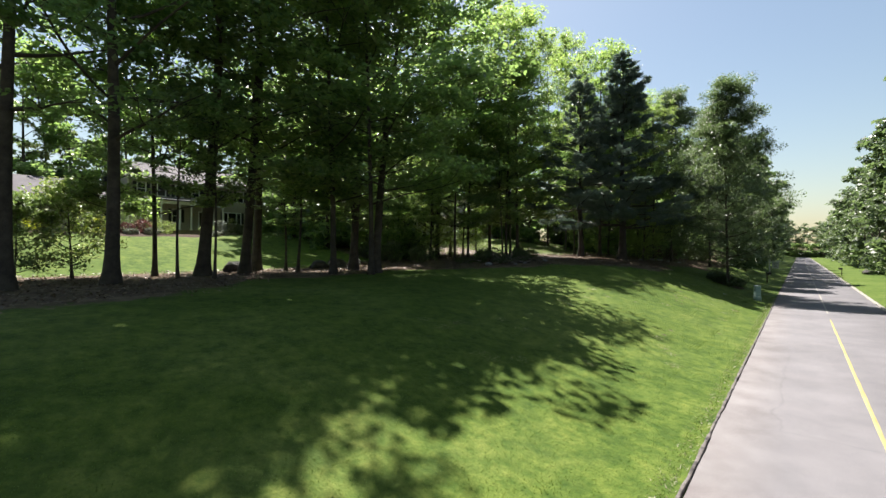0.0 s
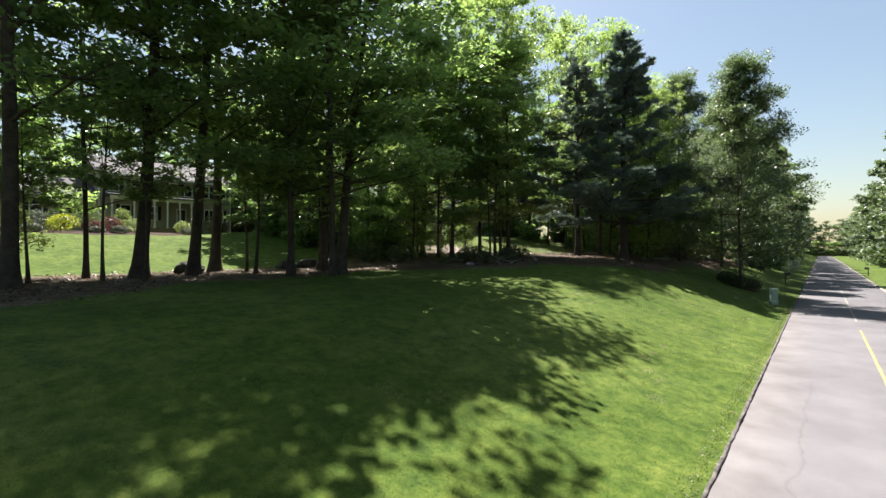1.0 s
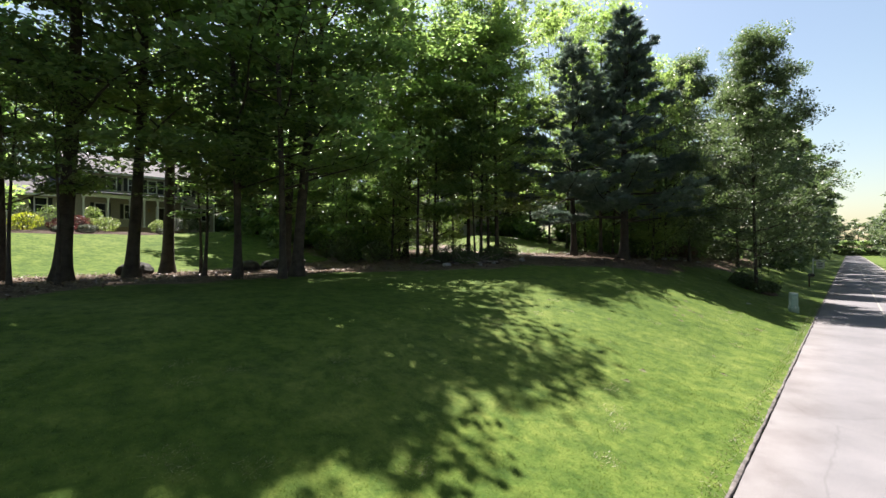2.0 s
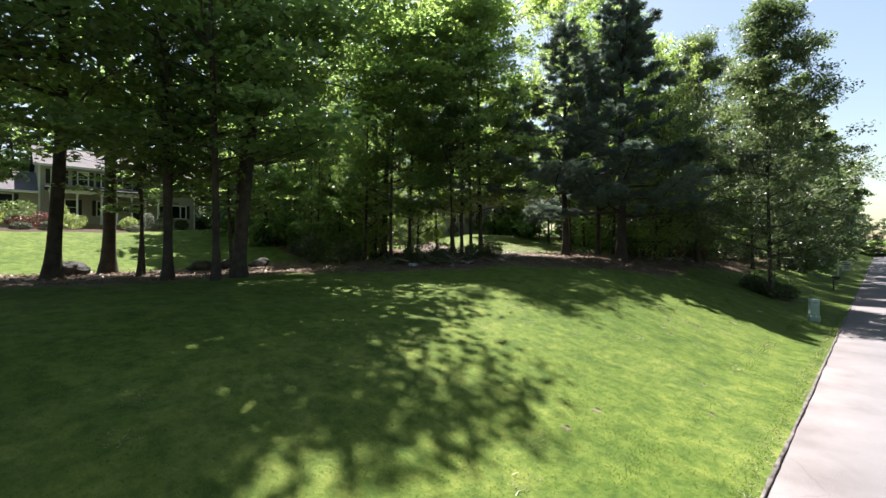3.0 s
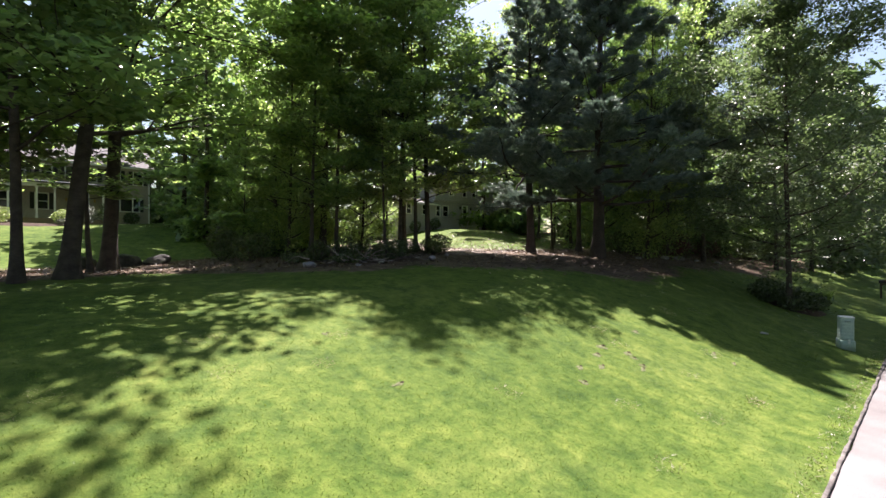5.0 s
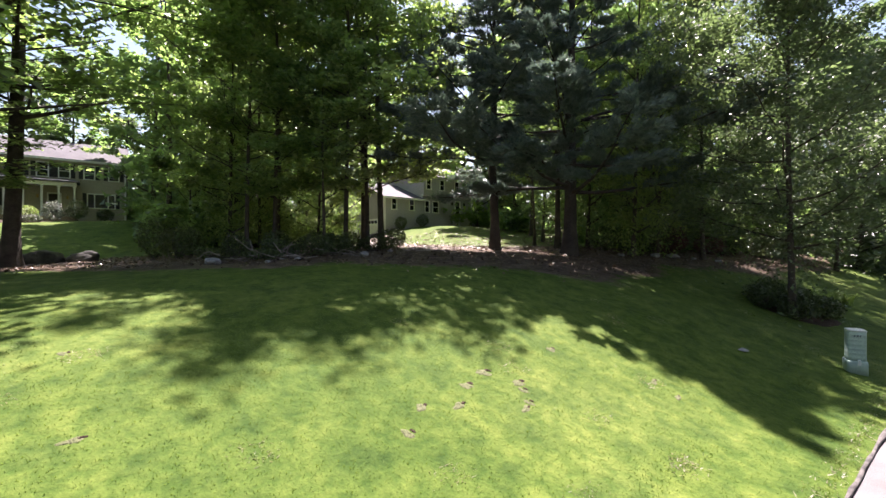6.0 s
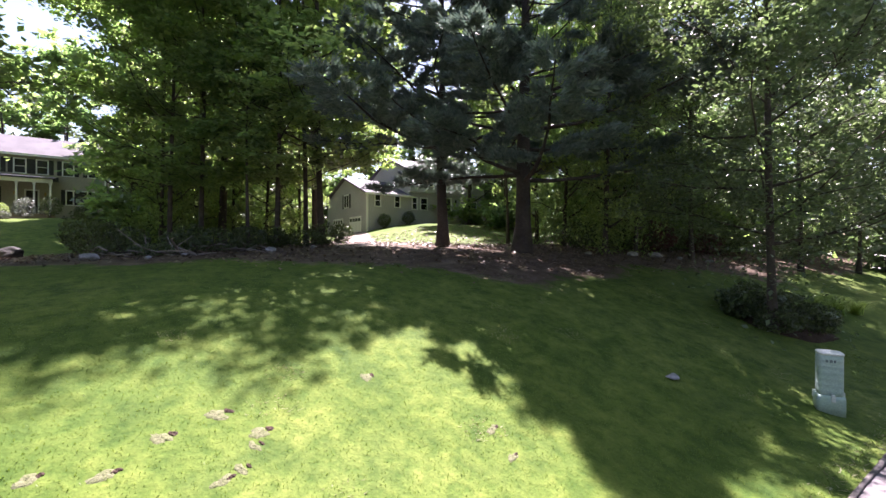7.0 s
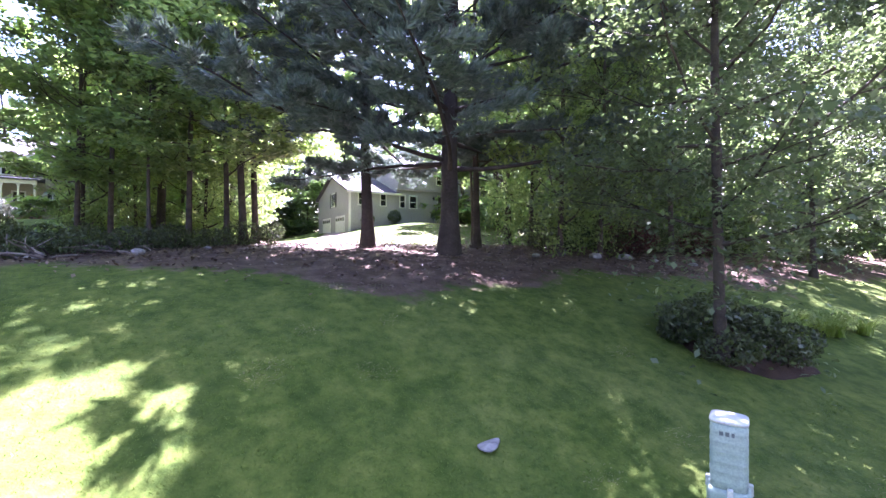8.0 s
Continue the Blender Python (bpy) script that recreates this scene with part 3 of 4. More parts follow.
EDGE, MIDDLE, ROADSIDE, ACROSS, BACK = "trees at the lawn's edge", "woodland between the lawns", "trees along the road", "trees across the road", "woods behind the houses"
put(tall_a, EDGE, (11.1, -27.2, 12, 1.4, 1.14), (20.9, -22.9, 82, 1.28, 0.88), (14.0, -28.0, 12, 1.25, 1.1))
put(tall_b, EDGE, (5.7, -24.4, 20, 1, 1), (16.4, -31.6, 30, 1.15, 1.1), (22.2, -27.0, 70, 1.1, 1.0), (34.0, -28.5, 50, 0.8, 0.88))
put(tall_thin, EDGE, (2.6, -24.2, 30, 1.02, 1.07), (-3.5, -26.0, 30, 1.05, 1.07), (-9, -24, 0, 1.05, 1.07), (0.5, -30, 30, 1.05, 1.1))
put(tall_c, EDGE, (18.9, -22.0, 5, 1.05, 1.15), (17.4, -24.1, 10, 1.22, 1.18), (36.6, -21.9, 0, 0.78, 0.78), (35.5, -21.2, 160, 0.78, 0.78), (8.9, -29.5, 20, 0.8, 0.9), (32.6, -23.5, 170, 0.75, 0.72), (31.4, -24.2, 200, 0.7, 0.76))
put(leafy, MIDDLE, (30.8, -27.0, 70, 1, 1), (33.0, -28.5, 0, 0.9, 1.1), (36.0, -27.0, 90, 0.9, 0.85), (38.0, -26.5, 200, 0.8, 0.85), (32.5, -32.5, 300, 0.9, 0.8), (35.0, -31.5, 45, 1, 0.85), (38.5, -30.5, 20, 0.9, 0.8), (50.6, -17.2, 60, 1.1, 1.4), (52.3, -20.5, 210, 1.2, 1.6), (55.0, -15.0, 280, 1.0, 1.0), (32.2, -37.5, 130, 0.9, 1.0), (50.0, -12.2, 100, 0.95, 1.1), (48.2, -12.8, 20, 1.1, 1.05), (52.6, -14.6, 20, 1.0, 1.05), (29.6, -31.5, 60, 0.55, 0.7), (37.5, -30.0, 60, 1.1, 0.7), (38.0, -34.0, 160, 1.1, 0.75), (39.5, -38.5, 250, 1.2, 0.85), (36.0, -36.0, 10, 1.1, 0.75))
put(slim, EDGE, (9.3, -26.3, 0, 1, 1), (6.7, -27.7, 80, 0.9, 0.8), (17.8, -30.0, 150, 1.1, 1.0), (10.6, -25.0, 200, 1.0, 0.9), (18.0, -24.1, 10, 1.0, 1.1), (34.0, -21.0, 40, 1, 1), (49.4, -20.7, 100, 1.2, 1.2), (21.4, -26.2, 50, 1.5, 0.78), (17.2, -27.2, 220, 1.4, 0.75))
put(bright, "saplings in the sun", (5.5, -30.5, 0, 1, 1), (3.2, -29.5, 90, 0.8, 0.8))
put(glade, MIDDLE, (37.5, -21.6, -30, 1, 1.1), (38.4, -25.5, 0, 1.05, 1.2), (47.0, -17.0, -10, 1.0, 1.05), (54.5, -24.0, 60, 0.75, 1.35), (58.0, -28.0, 130, 0.8, 1.45))
put(birch, ROADSIDE, (45.3, -5.0, 40, 1, 1), (53.5, -11.0, 0, 1.0, 1.05), (60, -8.5, 80, 1.0, 1.02), (67, -7.5, 160, 0.95, 1.0))
put(far_b, ROADSIDE, *[(74 + 8 * i, -7.0 - 1.5 * (i % 2), 70 * i, 1.0, 1.0) for i in range(12)])
put(far_b, ACROSS, *[(66 + 8.0 * i, 11.0 + 2.0 * (i % 2), 50 * i, 1.0, 1.22 - 0.02 * i) for i in range(15)])
# unseen row beside the camera's way, added to cut sky light on the lawn
put(far_b, ACROSS, *[(-30 + 8.0 * i, 13.0 + 2.5 * (i % 2), 40 * i, 1.1, 1.35) for i in range(12)])
# unseen trees behind the first camera place, added to block low sky light
put(far_b, ACROSS, *[(-32 - 2 * (i % 2), -22 + 8 * i, 40 * i, 1.05, 1.1) for i in range(4)])
put(far_b, ACROSS, *[(330 + 8.0 * (i % 3), -22 + 5.0 * i, 50 * i, 1.3, 0.95) for i in range(11)])
put(far_b, ROADSIDE, *[(172 + 13.0 * i, -8.5 - 1.5 * (i % 2), 80 * i, 1.15, 1.05) for i in range(12)])
put(far_b, ACROSS, *[(188 + 13.0 * i, 12.5 + 2.0 * (i % 2), 80 * i, 1.15, 1.0) for i in range(11)])
put(thicket, ACROSS, *[(322 + 4.0 * (i % 3), -13 + 3.2 * i, 50 * i, 1.2, 1.1) for i in range(10)])
put(thicket, MIDDLE, *[(31.5 + 4.5 * (i % 2), -31 - 5 * i, 60 * i, 0.8, 0.8) for i in range(5)])
put(thicket, BACK, *[(62 + 4.0 * i, -14.5 - 4.5 * (i % 3), 77 * i, 1.0, 1.0) for i in range(12)])
put(thicket, BACK, *[(70 + 5.0 * (i % 3), -28 - 4 * i, 77 * i, 1.2, 1.2) for i in range(10)])
put(thicket, BACK, *[(-10 + 5.0 * i, -65 - 3 * (i % 2), 77 * i, 1.2, 1.1) for i in range(13)])
put(thicket, BACK, *[(50 + 5.0 * i, -62 - 3 * (i % 2), 77 * i, 1.2, 1.1) for i in range(8)])
put(far_a, BACK, *[(56 + 5.0 * i, -17 - 5 * (i % 3), 77 * i, 0.9, 0.95) for i in range(14)])
put(far_a, BACK, *[(-12 + 5.0 * i, -68 - 4 * (i % 2), 60 * i, 1.05, 1.0) for i in range(14)])
put(far_b, BACK, *[(-8 + 10 * i, -80 - 4 * (i % 2), 60 * i, 1.1, 1.2) for i in range(9)])
put(far_a, MIDDLE, (29.8, -41, 30, 1.0, 1.05), (29.3, -47, 100, 1.0, 1.05), (31.0, -53, 200, 1.05, 1.1))
put(far_a, MIDDLE, *[(33.5 + 4.5 * (i % 2), -36 - 3.5 * i, 60 * i, 0.8, 1.0) for i in range(10)])
put(far_a, BACK, *[(43 + 5.5 * i, -58 - 4 * (i % 2), 60 * i, 1.0, 1.0) for i in range(13)])
put(far_b, BACK, *[(68 + 6 * (i % 3), -27 - 5 * i, 60 * i, 1.0, 1.0) for i in range(8)])

put(far_a, BACK, *[(60 + 7 * (i % 5), -22 - 8 * (i // 5) - 2 * (i % 2), 60 * i, 1.0, 1.0) for i in range(12)])

pine = pine_tree("pine_tree", "tall dark blue-green pine with level drooping boughs", 31, 19.8, 0.16, 7.6, 0.33, 62, lean=(0.0, 0.02), leaders=4)
pine.matrix_world = at(43.3, -13.3, gz(43.3, -13.3), 0)
pine_slim = pine_tree("pine_tree", "slimmer dark pine with a bare lower trunk", 32, 17.3, 0.27, 6.4, 0.24, 46, leaders=2)
pine_slim.matrix_world = at(41.5, -16.7, gz(41.5, -16.7), 0)


# ---- houses ----
def tubes_mesh(paths, sides=8):
    V, F = tubes([[(np.array(p, float), w) for p, w in path] for path in paths], sides)
    return shade_smooth(mesh_np("tubes", V, F))


def holed_wall(width, z0, z1, thick, holes):
    """A wall along y from 0 to width, its face at x = 0 and its back at x = -thick, with openings (y0, y1, z0, z1)."""
    bm = bmesh.new()
    ys = sorted({0.0, width, *[h[0] for h in holes], *[h[1] for h in holes]})
    zs = sorted({z0, z1, *[h[2] for h in holes], *[h[3] for h in holes]})
    for a, b in zip(ys, ys[1:]):
        for c, d in zip(zs, zs[1:]):
            y, z = (a + b) / 2, (c + d) / 2
            if not any(h[0] < y < h[1] and h[2] < z < h[3] for h in holes):
                box(bm, -thick, 0, a, b, c, d)
    bmesh.ops.remove_doubles(bm, verts=bm.verts, dist=0.0005)
    seen = {}
    for f in bm.faces:
        key = tuple(round(q, 3) for q in f.calc_center_median())
        seen.setdefault(key, []).append(f)
    bmesh.ops.delete(bm, geom=[f for fs in seen.values() if len(fs) > 1 for f in fs], context="FACES_ONLY")
    return bm


def window(parent, y0, y1, z0, z1, x=0.0, shutters=0.3, rails=2, cols=1, name="window"):
    """A window in an opening of a wall whose face is at x: white frame, sill, glazing bars, panes, shutters."""
    w = part(name, boxes((x - 0.08, x + 0.035, y0 - 0.09, y0, z0 - 0.05, z1 + 0.1), (x - 0.08, x + 0.035, y1, y1 + 0.09, z0 - 0.05, z1 + 0.1),
                         (x - 0.08, x + 0.035, y0, y1, z1, z1 + 0.1)), TRIM, parent, "white framed sash window")
    part("sill", boxes((x - 0.08, x + 0.09, y0 - 0.11, y1 + 0.11, z0 - 0.07, z0)), TRIM, w)
    bars = [(x - 0.07, x - 0.03, y0, y1, z0 + (z1 - z0) * (i + 1) / rails - 0.025, z0 + (z1 - z0) * (i + 1) / rails + 0.025) for i in range(rails - 1)]
    bars += [(x - 0.07, x - 0.03, y0 + (y1 - y0) * (i + 1) / cols - 0.03, y0 + (y1 - y0) * (i + 1) / cols + 0.03, z0, z1) for i in range(cols - 1)]
    if bars:
        part("glazing_bars", boxes(*bars), TRIM, w)
    part("pane", boxes((x - 0.1, x - 0.08, y0 - 0.02, y1 + 0.02, z0 - 0.02, z1 + 0.02)), GLASS, w)
    if shutters:
        for a, b in ((y0 - 0.11 - shutters, y0 - 0.11), (y1 + 0.11, y1 + 0.11 + shutters)):
            rows = [(x + 0.002, x + 0.03, a, b, z0 - 0.03, z1 + 0.08)] + [(x + 0.03, x + 0.04, a + 0.04, b - 0.04, z0 + 0.02 + i * 0.12, z0 + 0.09 + i * 0.12) for i in range(int((z1 - z0) / 0.12))]
            part("shutter", boxes(*rows), SHUTTER, w, "black louvred shutter")
    return w


def roof_slabs(parent, half, length, z_eave, z_ridge, mat, over=0.35, thick=0.14, name="roof"):
    """A gabled roof with its ridge along y, over a body from x = -2 half to 0."""
    k = (z_ridge - z_eave) / half
    for sgn in (1, -1):
        xe, xr = (over, -half) if sgn > 0 else (-2 * half - over, -half)
        ze = z_eave - k * over
        part(name, prism([(xe, ze), (xr, z_ridge), (xr, z_ridge + thick), (xe, ze + thick)], -over, length + over), mat, parent)
        part("fascia", boxes((xe - 0.02 * (sgn < 0), xe + 0.02 * (sgn > 0), -over, length + over, ze - 0.08, ze + thick - 0.01)), TRIM, parent)


def gable_wall(half, z0, z_eave, z_ridge, y, thick):
    return prism([(-0.16, z0), (-0.16, z_eave - 0.02), (-half, z_ridge - 0.06), (-2 * half + 0.16, z_eave - 0.02), (-2 * half + 0.16, z0)], y, y + thick)


def front_shrub(name, s, lat, w, h, mat, label, seed, n=700, leaf=0.11):
    """A rounded shrub of small leaves on a few stems, with an uneven outline."""
    r = np.random.RandomState(seed)
    ob = thing(name, at(s, lat, gz(s, lat)), label, "shrub")
    stems = [limb_path(r, (r.normal(0, 0.05), r.normal(0, 0.05), -0.05), (r.normal(0, 0.6), r.normal(0, 0.6), 1), h * 0.7, 0.02, 4, 0.2) for _ in range(7)]
    V, F = tubes(stems, 4)
    part("woody_base", mesh_np("woody_base", V, F), BARK, ob)
    lob = r.normal(0, 1, (14, 3))
    lob /= np.linalg.norm(lob, axis=1)[:, None]
    d = r.normal(0, 1, (n, 3))
    d /= np.linalg.norm(d, axis=1)[:, None]
    bulge = 0.8 + 0.28 * np.max(d @ lob.T, axis=1) ** 4
    c = d * (r.uniform(0.35, 1, (n, 1)) ** 0.4) * bulge[:, None] * np.array([w / 2, w / 2, h / 2]) + np.array([0, 0, h * 0.52])
    c[:, 2] = np.maximum(c[:, 2], 0.03)
    V, F = leaves(c, r.uniform(0.7, 1.3, n) * leaf, r, 0.8)
    part("foliage", mesh_np("foliage", V, F), mat, ob)
    return ob


def house_cream():
    """A two-storey colonial house with a full porch and a lower garage wing."""
    S0, S1, L = 14.0, 27.0, -55.0
    zb, ze, zr = 5.0, 11.75, 13.9
    h = thing("house", at(S0 + 0.5, L, 0.05), "cream two-storey colonial house with black shutters and a porch", "house")
    W = S1 - S0
    up = [(c - 0.36 - S0, c + 0.36 - S0, 9.95, 11.2) for c in (15.3, 17.2, 19.0, 20.73, 22.26, 24.1, 26.0)]
    low = [(15.9 - S0, 16.7 - S0, 7.1, 8.5), (18.3 - S0, 19.1 - S0, 7.1, 8.5)]
    door = (21.15 - S0, 21.95 - S0, 6.3, 8.4)
    pic = (24.0 - S0, 26.05 - S0, 7.2, 8.5)
    part("wall", holed_wall(W, zb, ze, 0.16, up + low + [door, pic]), SIDING_CREAM, h)
    part("wall", gable_wall(4.0, zb, ze, zr, 0.0, 0.16), SIDING_CREAM, h)
    part("wall", gable_wall(4.0, zb, ze, zr, W - 0.16, 0.16), SIDING_CREAM, h)
    part("wall", boxes((-8.0, -7.84, 0, W, zb, ze)), SIDING_CREAM, h)
    roof_slabs(h, 4.0, W, ze, zr, SHINGLE)
    for o in up:
        window(h, *o, shutters=0.33)
    for o in low:
        window(h, *o, shutters=0.3)
    window(h, *pic, shutters=0.3, rails=1, cols=1, name="picture_window")
    for y in (pic[0] + 0.5, pic[1] - 0.5):
        part("mullion", boxes((-0.08, 0.03, y - 0.05, y + 0.05, pic[2], pic[3])), TRIM, h)
    d = part("front_door", boxes((-0.12, -0.06, door[0], door[1], door[2], door[3])), DOOR_DARK, h, "dark panelled front door")
    part("door_panels", boxes(*[(-0.06, -0.045, door[0] + 0.1 + i * 0.36, door[0] + 0.38 + i * 0.36, a, b) for i in range(2) for a, b in ((6.4, 7.1), (7.25, 8.15))]), DOOR_DARK, d)
    part("door_frame", boxes((-0.1, 0.04, door[0] - 0.12, door[0], 6.2, 8.47), (-0.1, 0.04, door[1], door[1] + 0.12, 6.2, 8.47), (-0.1, 0.04, door[0], door[1], 8.35, 8.47)), TRIM, d)
    # porch
    p0, p1 = 14.6 - S0, 23.2 - S0
    part("porch_floor", boxes((0.0, 1.9, p0, p1, 5.2, 6.15), bevel=0.02), BRICK, h)
    part("porch_roof", prism([(0.0, 9.75), (2.15, 9.42), (2.15, 9.3), (0.0, 9.3)], p0 - 0.2, p1 + 0.2), SHINGLE_DARK, h, "dark shingled porch roof")
    part("porch_beam", boxes((1.7, 1.95, p0, p1, 8.95, 9.29)), TRIM, h)
    for c in (14.75, 16.6, 18.4, 19.6, 20.8, 21.95, 23.05):
        y = c - S0
        part("porch_post", boxes((1.75, 1.9, y - 0.07, y + 0.07, 6.15, 8.95), (1.71, 1.94, y - 0.11, y + 0.11, 6.15, 6.3), (1.71, 1.94, y - 0.11, y + 0.11, 8.8, 8.95)), TRIM, h)
    for y in (20.4 - S0, 22.5 - S0):
        part("porch_lantern", boxes((0.03, 0.2, y - 0.08, y + 0.08, 7.9, 8.2), bevel=0.03), LAMP_BRASS, h)
    part("corner_board", boxes((0.002, 0.03, W - 0.14, W, zb, ze)), TRIM, h)
    part("corner_board", boxes((0.002, 0.03, 0, 0.14, zb, ze)), TRIM, h)
    part("downpipe", boxes((0.04, 0.12, W + 0.02, W + 0.1, zb, ze)), DOOR_DARK, h)
    # garage wing
    g = 9.7
    gh = [(c - 0.4 - S0 + g, c + 0.4 - S0 + g, 7.4, 8.7) for c in (6.5, 9.4, 11.9)]
    w = thing("garage_wing", at(S0 + 0.5 - g, L, 0.05), "cream single-storey wing with black shutters beside the house", "house")
    part("wall", holed_wall(g - 0.01, zb - 1.0, 9.15, 0.16, gh), SIDING_CREAM, w)
    part("wall", gable_wall(3.6, zb - 1.0, 9.15, 11.1, 0.0, 0.16), SIDING_CREAM, w)
    part("wall", boxes((-7.2, -7.04, 0, g, zb - 1.0, 9.15)), SIDING_CREAM, w)
    roof_slabs(w, 3.6, g - 0.36, 9.15, 11.1, SHINGLE)
    for o in gh:
        window(w, *o, shutters=0.3)
    return h


def house_grey():
    """A grey house: gabled garage wing end on, a two-storey body, and a low wing with a door."""
    L = -40.0
    h = thing("house", at(48.65, L + 0.2, 0), "pale grey house with a gabled garage wing and white trim", "house")
    z0, ze, zr = 3.8, 8.75, 10.75
    wins = [(0.92, 1.47, 7.48, 8.58), (3.17, 3.72, 7.48, 8.58)]
    part("wall", holed_wall(4.85, z0, ze, 0.16, wins), SIDING_GREY, h)
    for o in wins:
        window(h, *o, shutters=0)
    part("gable_wall", gable_wall(5.4, z0, ze, zr, 0.0, 0.16), SIDING_GREY, h)
    part("wall", boxes((-10.8, -10.64, 0, 4.85, z0, ze)), SIDING_GREY, h)
    roof_slabs(h, 5.4, 4.9, ze, zr, SHINGLE, over=0.3)
    part("corner_board", boxes((-0.15, 0.03, -0.03, -0.003, z0, ze)), TRIM, h)
    part("corner_board", boxes((0.003, 0.03, -0.03, 0.14, z0, ze)), TRIM, h)
    gw = part("gable_window", boxes((-5.75, -4.4, -0.05, -0.003, 7.55, 7.62), (-5.75, -4.4, -0.05, -0.003, 8.9, 9.0), (-5.75, -5.65, -0.05, -0.003, 7.62, 8.9), (-4.5, -4.4, -0.05, -0.003, 7.62, 8.9), (-5.12, -5.03, -0.05, -0.003, 7.62, 8.9)), TRIM, h)
    part("pane", boxes((-5.65, -4.5, -0.025, -0.004, 7.62, 8.9)), GLASS, gw)
    for a, b in ((-6.15, -5.77), (-4.38, -4.0)):
        part("shutter", boxes((a, b, -0.045, -0.003, 7.5, 9.0)), SHUTTER, gw)
    for a, b in ((-8.9, -6.0), (-4.2, -1.3)):
        d = part("garage_door", boxes((a, b, -0.04, -0.003, 4.3, 6.5)), TRIM, h, "white panelled garage door")
        part("door_panels", boxes(*[(a + 0.12 + i * 0.7, a + 0.68 + i * 0.7, -0.055, -0.04, 4.4 + j * 0.52, 4.82 + j * 0.52) for i in range(4) for j in range(3)]), TRIM, d)
        for i in range(4):
            part("pane", boxes((a + 0.14 + i * 0.7, a + 0.62 + i * 0.7, -0.05, -0.0405, 5.98, 6.3)), GLASS, d)
    # two-storey body
    b0, b1, zj = 4.86, 15.0, 9.2
    low = [(5.27, 5.8, 7.4, 8.6), (6.35, 7.12, 7.4, 8.6), (9.55, 10.45, 6.9, 8.9), (12.28, 12.8, 7.4, 8.6), (13.3, 14.05, 7.4, 8.6)]
    up = [(y - 0.29, y + 0.29, 9.95, 11.05) for y in (5.55, 7.45, 9.65, 11.3, 12.9)]
    for holes, za, zb, x in ((low, z0, zj, 0.0), (up, zj + 0.004, 11.4, 0.28)):
        bm = holed_wall(b1 - b0, za, zb, 0.16, [(a - b0, b - b0, c, d) for a, b, c, d in holes])
        bmesh.ops.translate(bm, verts=bm.verts, vec=(x, b0, 0))
        part("wall", bm, SIDING_GREY, h)
        for o in holes:
            if o[3] - o[2] < 1.5:
                window(h, *o, x=x, shutters=0)
    part("jetty", boxes((-0.16, 0.12, b0 + 0.003, b1 - 0.003, zj + 0.01, zj + 0.12)), TRIM, h)
    for y in (b0, b1 - 0.16):
        part("gable_wall", gable_wall(4.6, z0, 11.4, 13.4, y, 0.16), SIDING_GREY, h)
        part("jetty_end", boxes((-0.158, 0.118, y + 0.004, y + 0.156, zj + 0.13, 11.38)), SIDING_GREY, h)
    k = (13.4 - 11.4) / 4.6
    for xe in (0.58, -9.5):
        zz = 11.4 - k * 0.3
        part("roof", prism([(xe, zz), (-4.6, 13.4), (-4.6, 13.54), (xe, zz + 0.14)], b0 - 0.25, b1 + 0.25), SHINGLE, h)
    part("soffit", boxes((0.282, 0.56, b0 - 0.2, b1 + 0.2, 11.2, 11.27)), TRIM, h)
    # front door, stoop and stair rail
    door = part("front_door", boxes((-0.13, -0.08, 9.67, 10.33, 6.9, 8.8), bevel=0.01), DOOR_DARK, h, "dark front door with white frame")
    part("frame", boxes((-0.15, 0.04, 9.55, 9.67, 6.9, 8.9), (-0.15, 0.04, 10.33, 10.45, 6.9, 8.9), (-0.15, 0.04, 9.67, 10.33, 8.8, 8.9)), TRIM, door)
    part("stoop", boxes((0.003, 1.3, 9.2, 10.8, 5.2, 6.88), bevel=0.02), TRIM, h, "white stoop before the front door")
    for i in range(5):
        part("step", boxes((0.1, 1.25, 10.802 + 0.3 * i, 11.1 + 0.3 * i, 5.2, 6.7 - 0.18 * i), bevel=0.015), TRIM, h)
    part("stair_rail", tubes_mesh([[((1.22, 10.75, 7.8), 0.035), ((1.22, 12.3, 6.8), 0.035)]] + [[((1.22, 10.75 + 0.31 * i, 5.6), 0.022), ((1.22, 10.75 + 0.31 * i, 7.8 - 0.2 * i), 0.022)] for i in range(6)]), TRIM, h, "white stair rail")
    for y in (9.1, 10.95):
        part("wall_lantern", boxes((0.003, 0.16, y - 0.07, y + 0.07, 8.35, 8.7), bevel=0.02), BLACK_METAL, h)
    return h


house_cream()
house_grey()

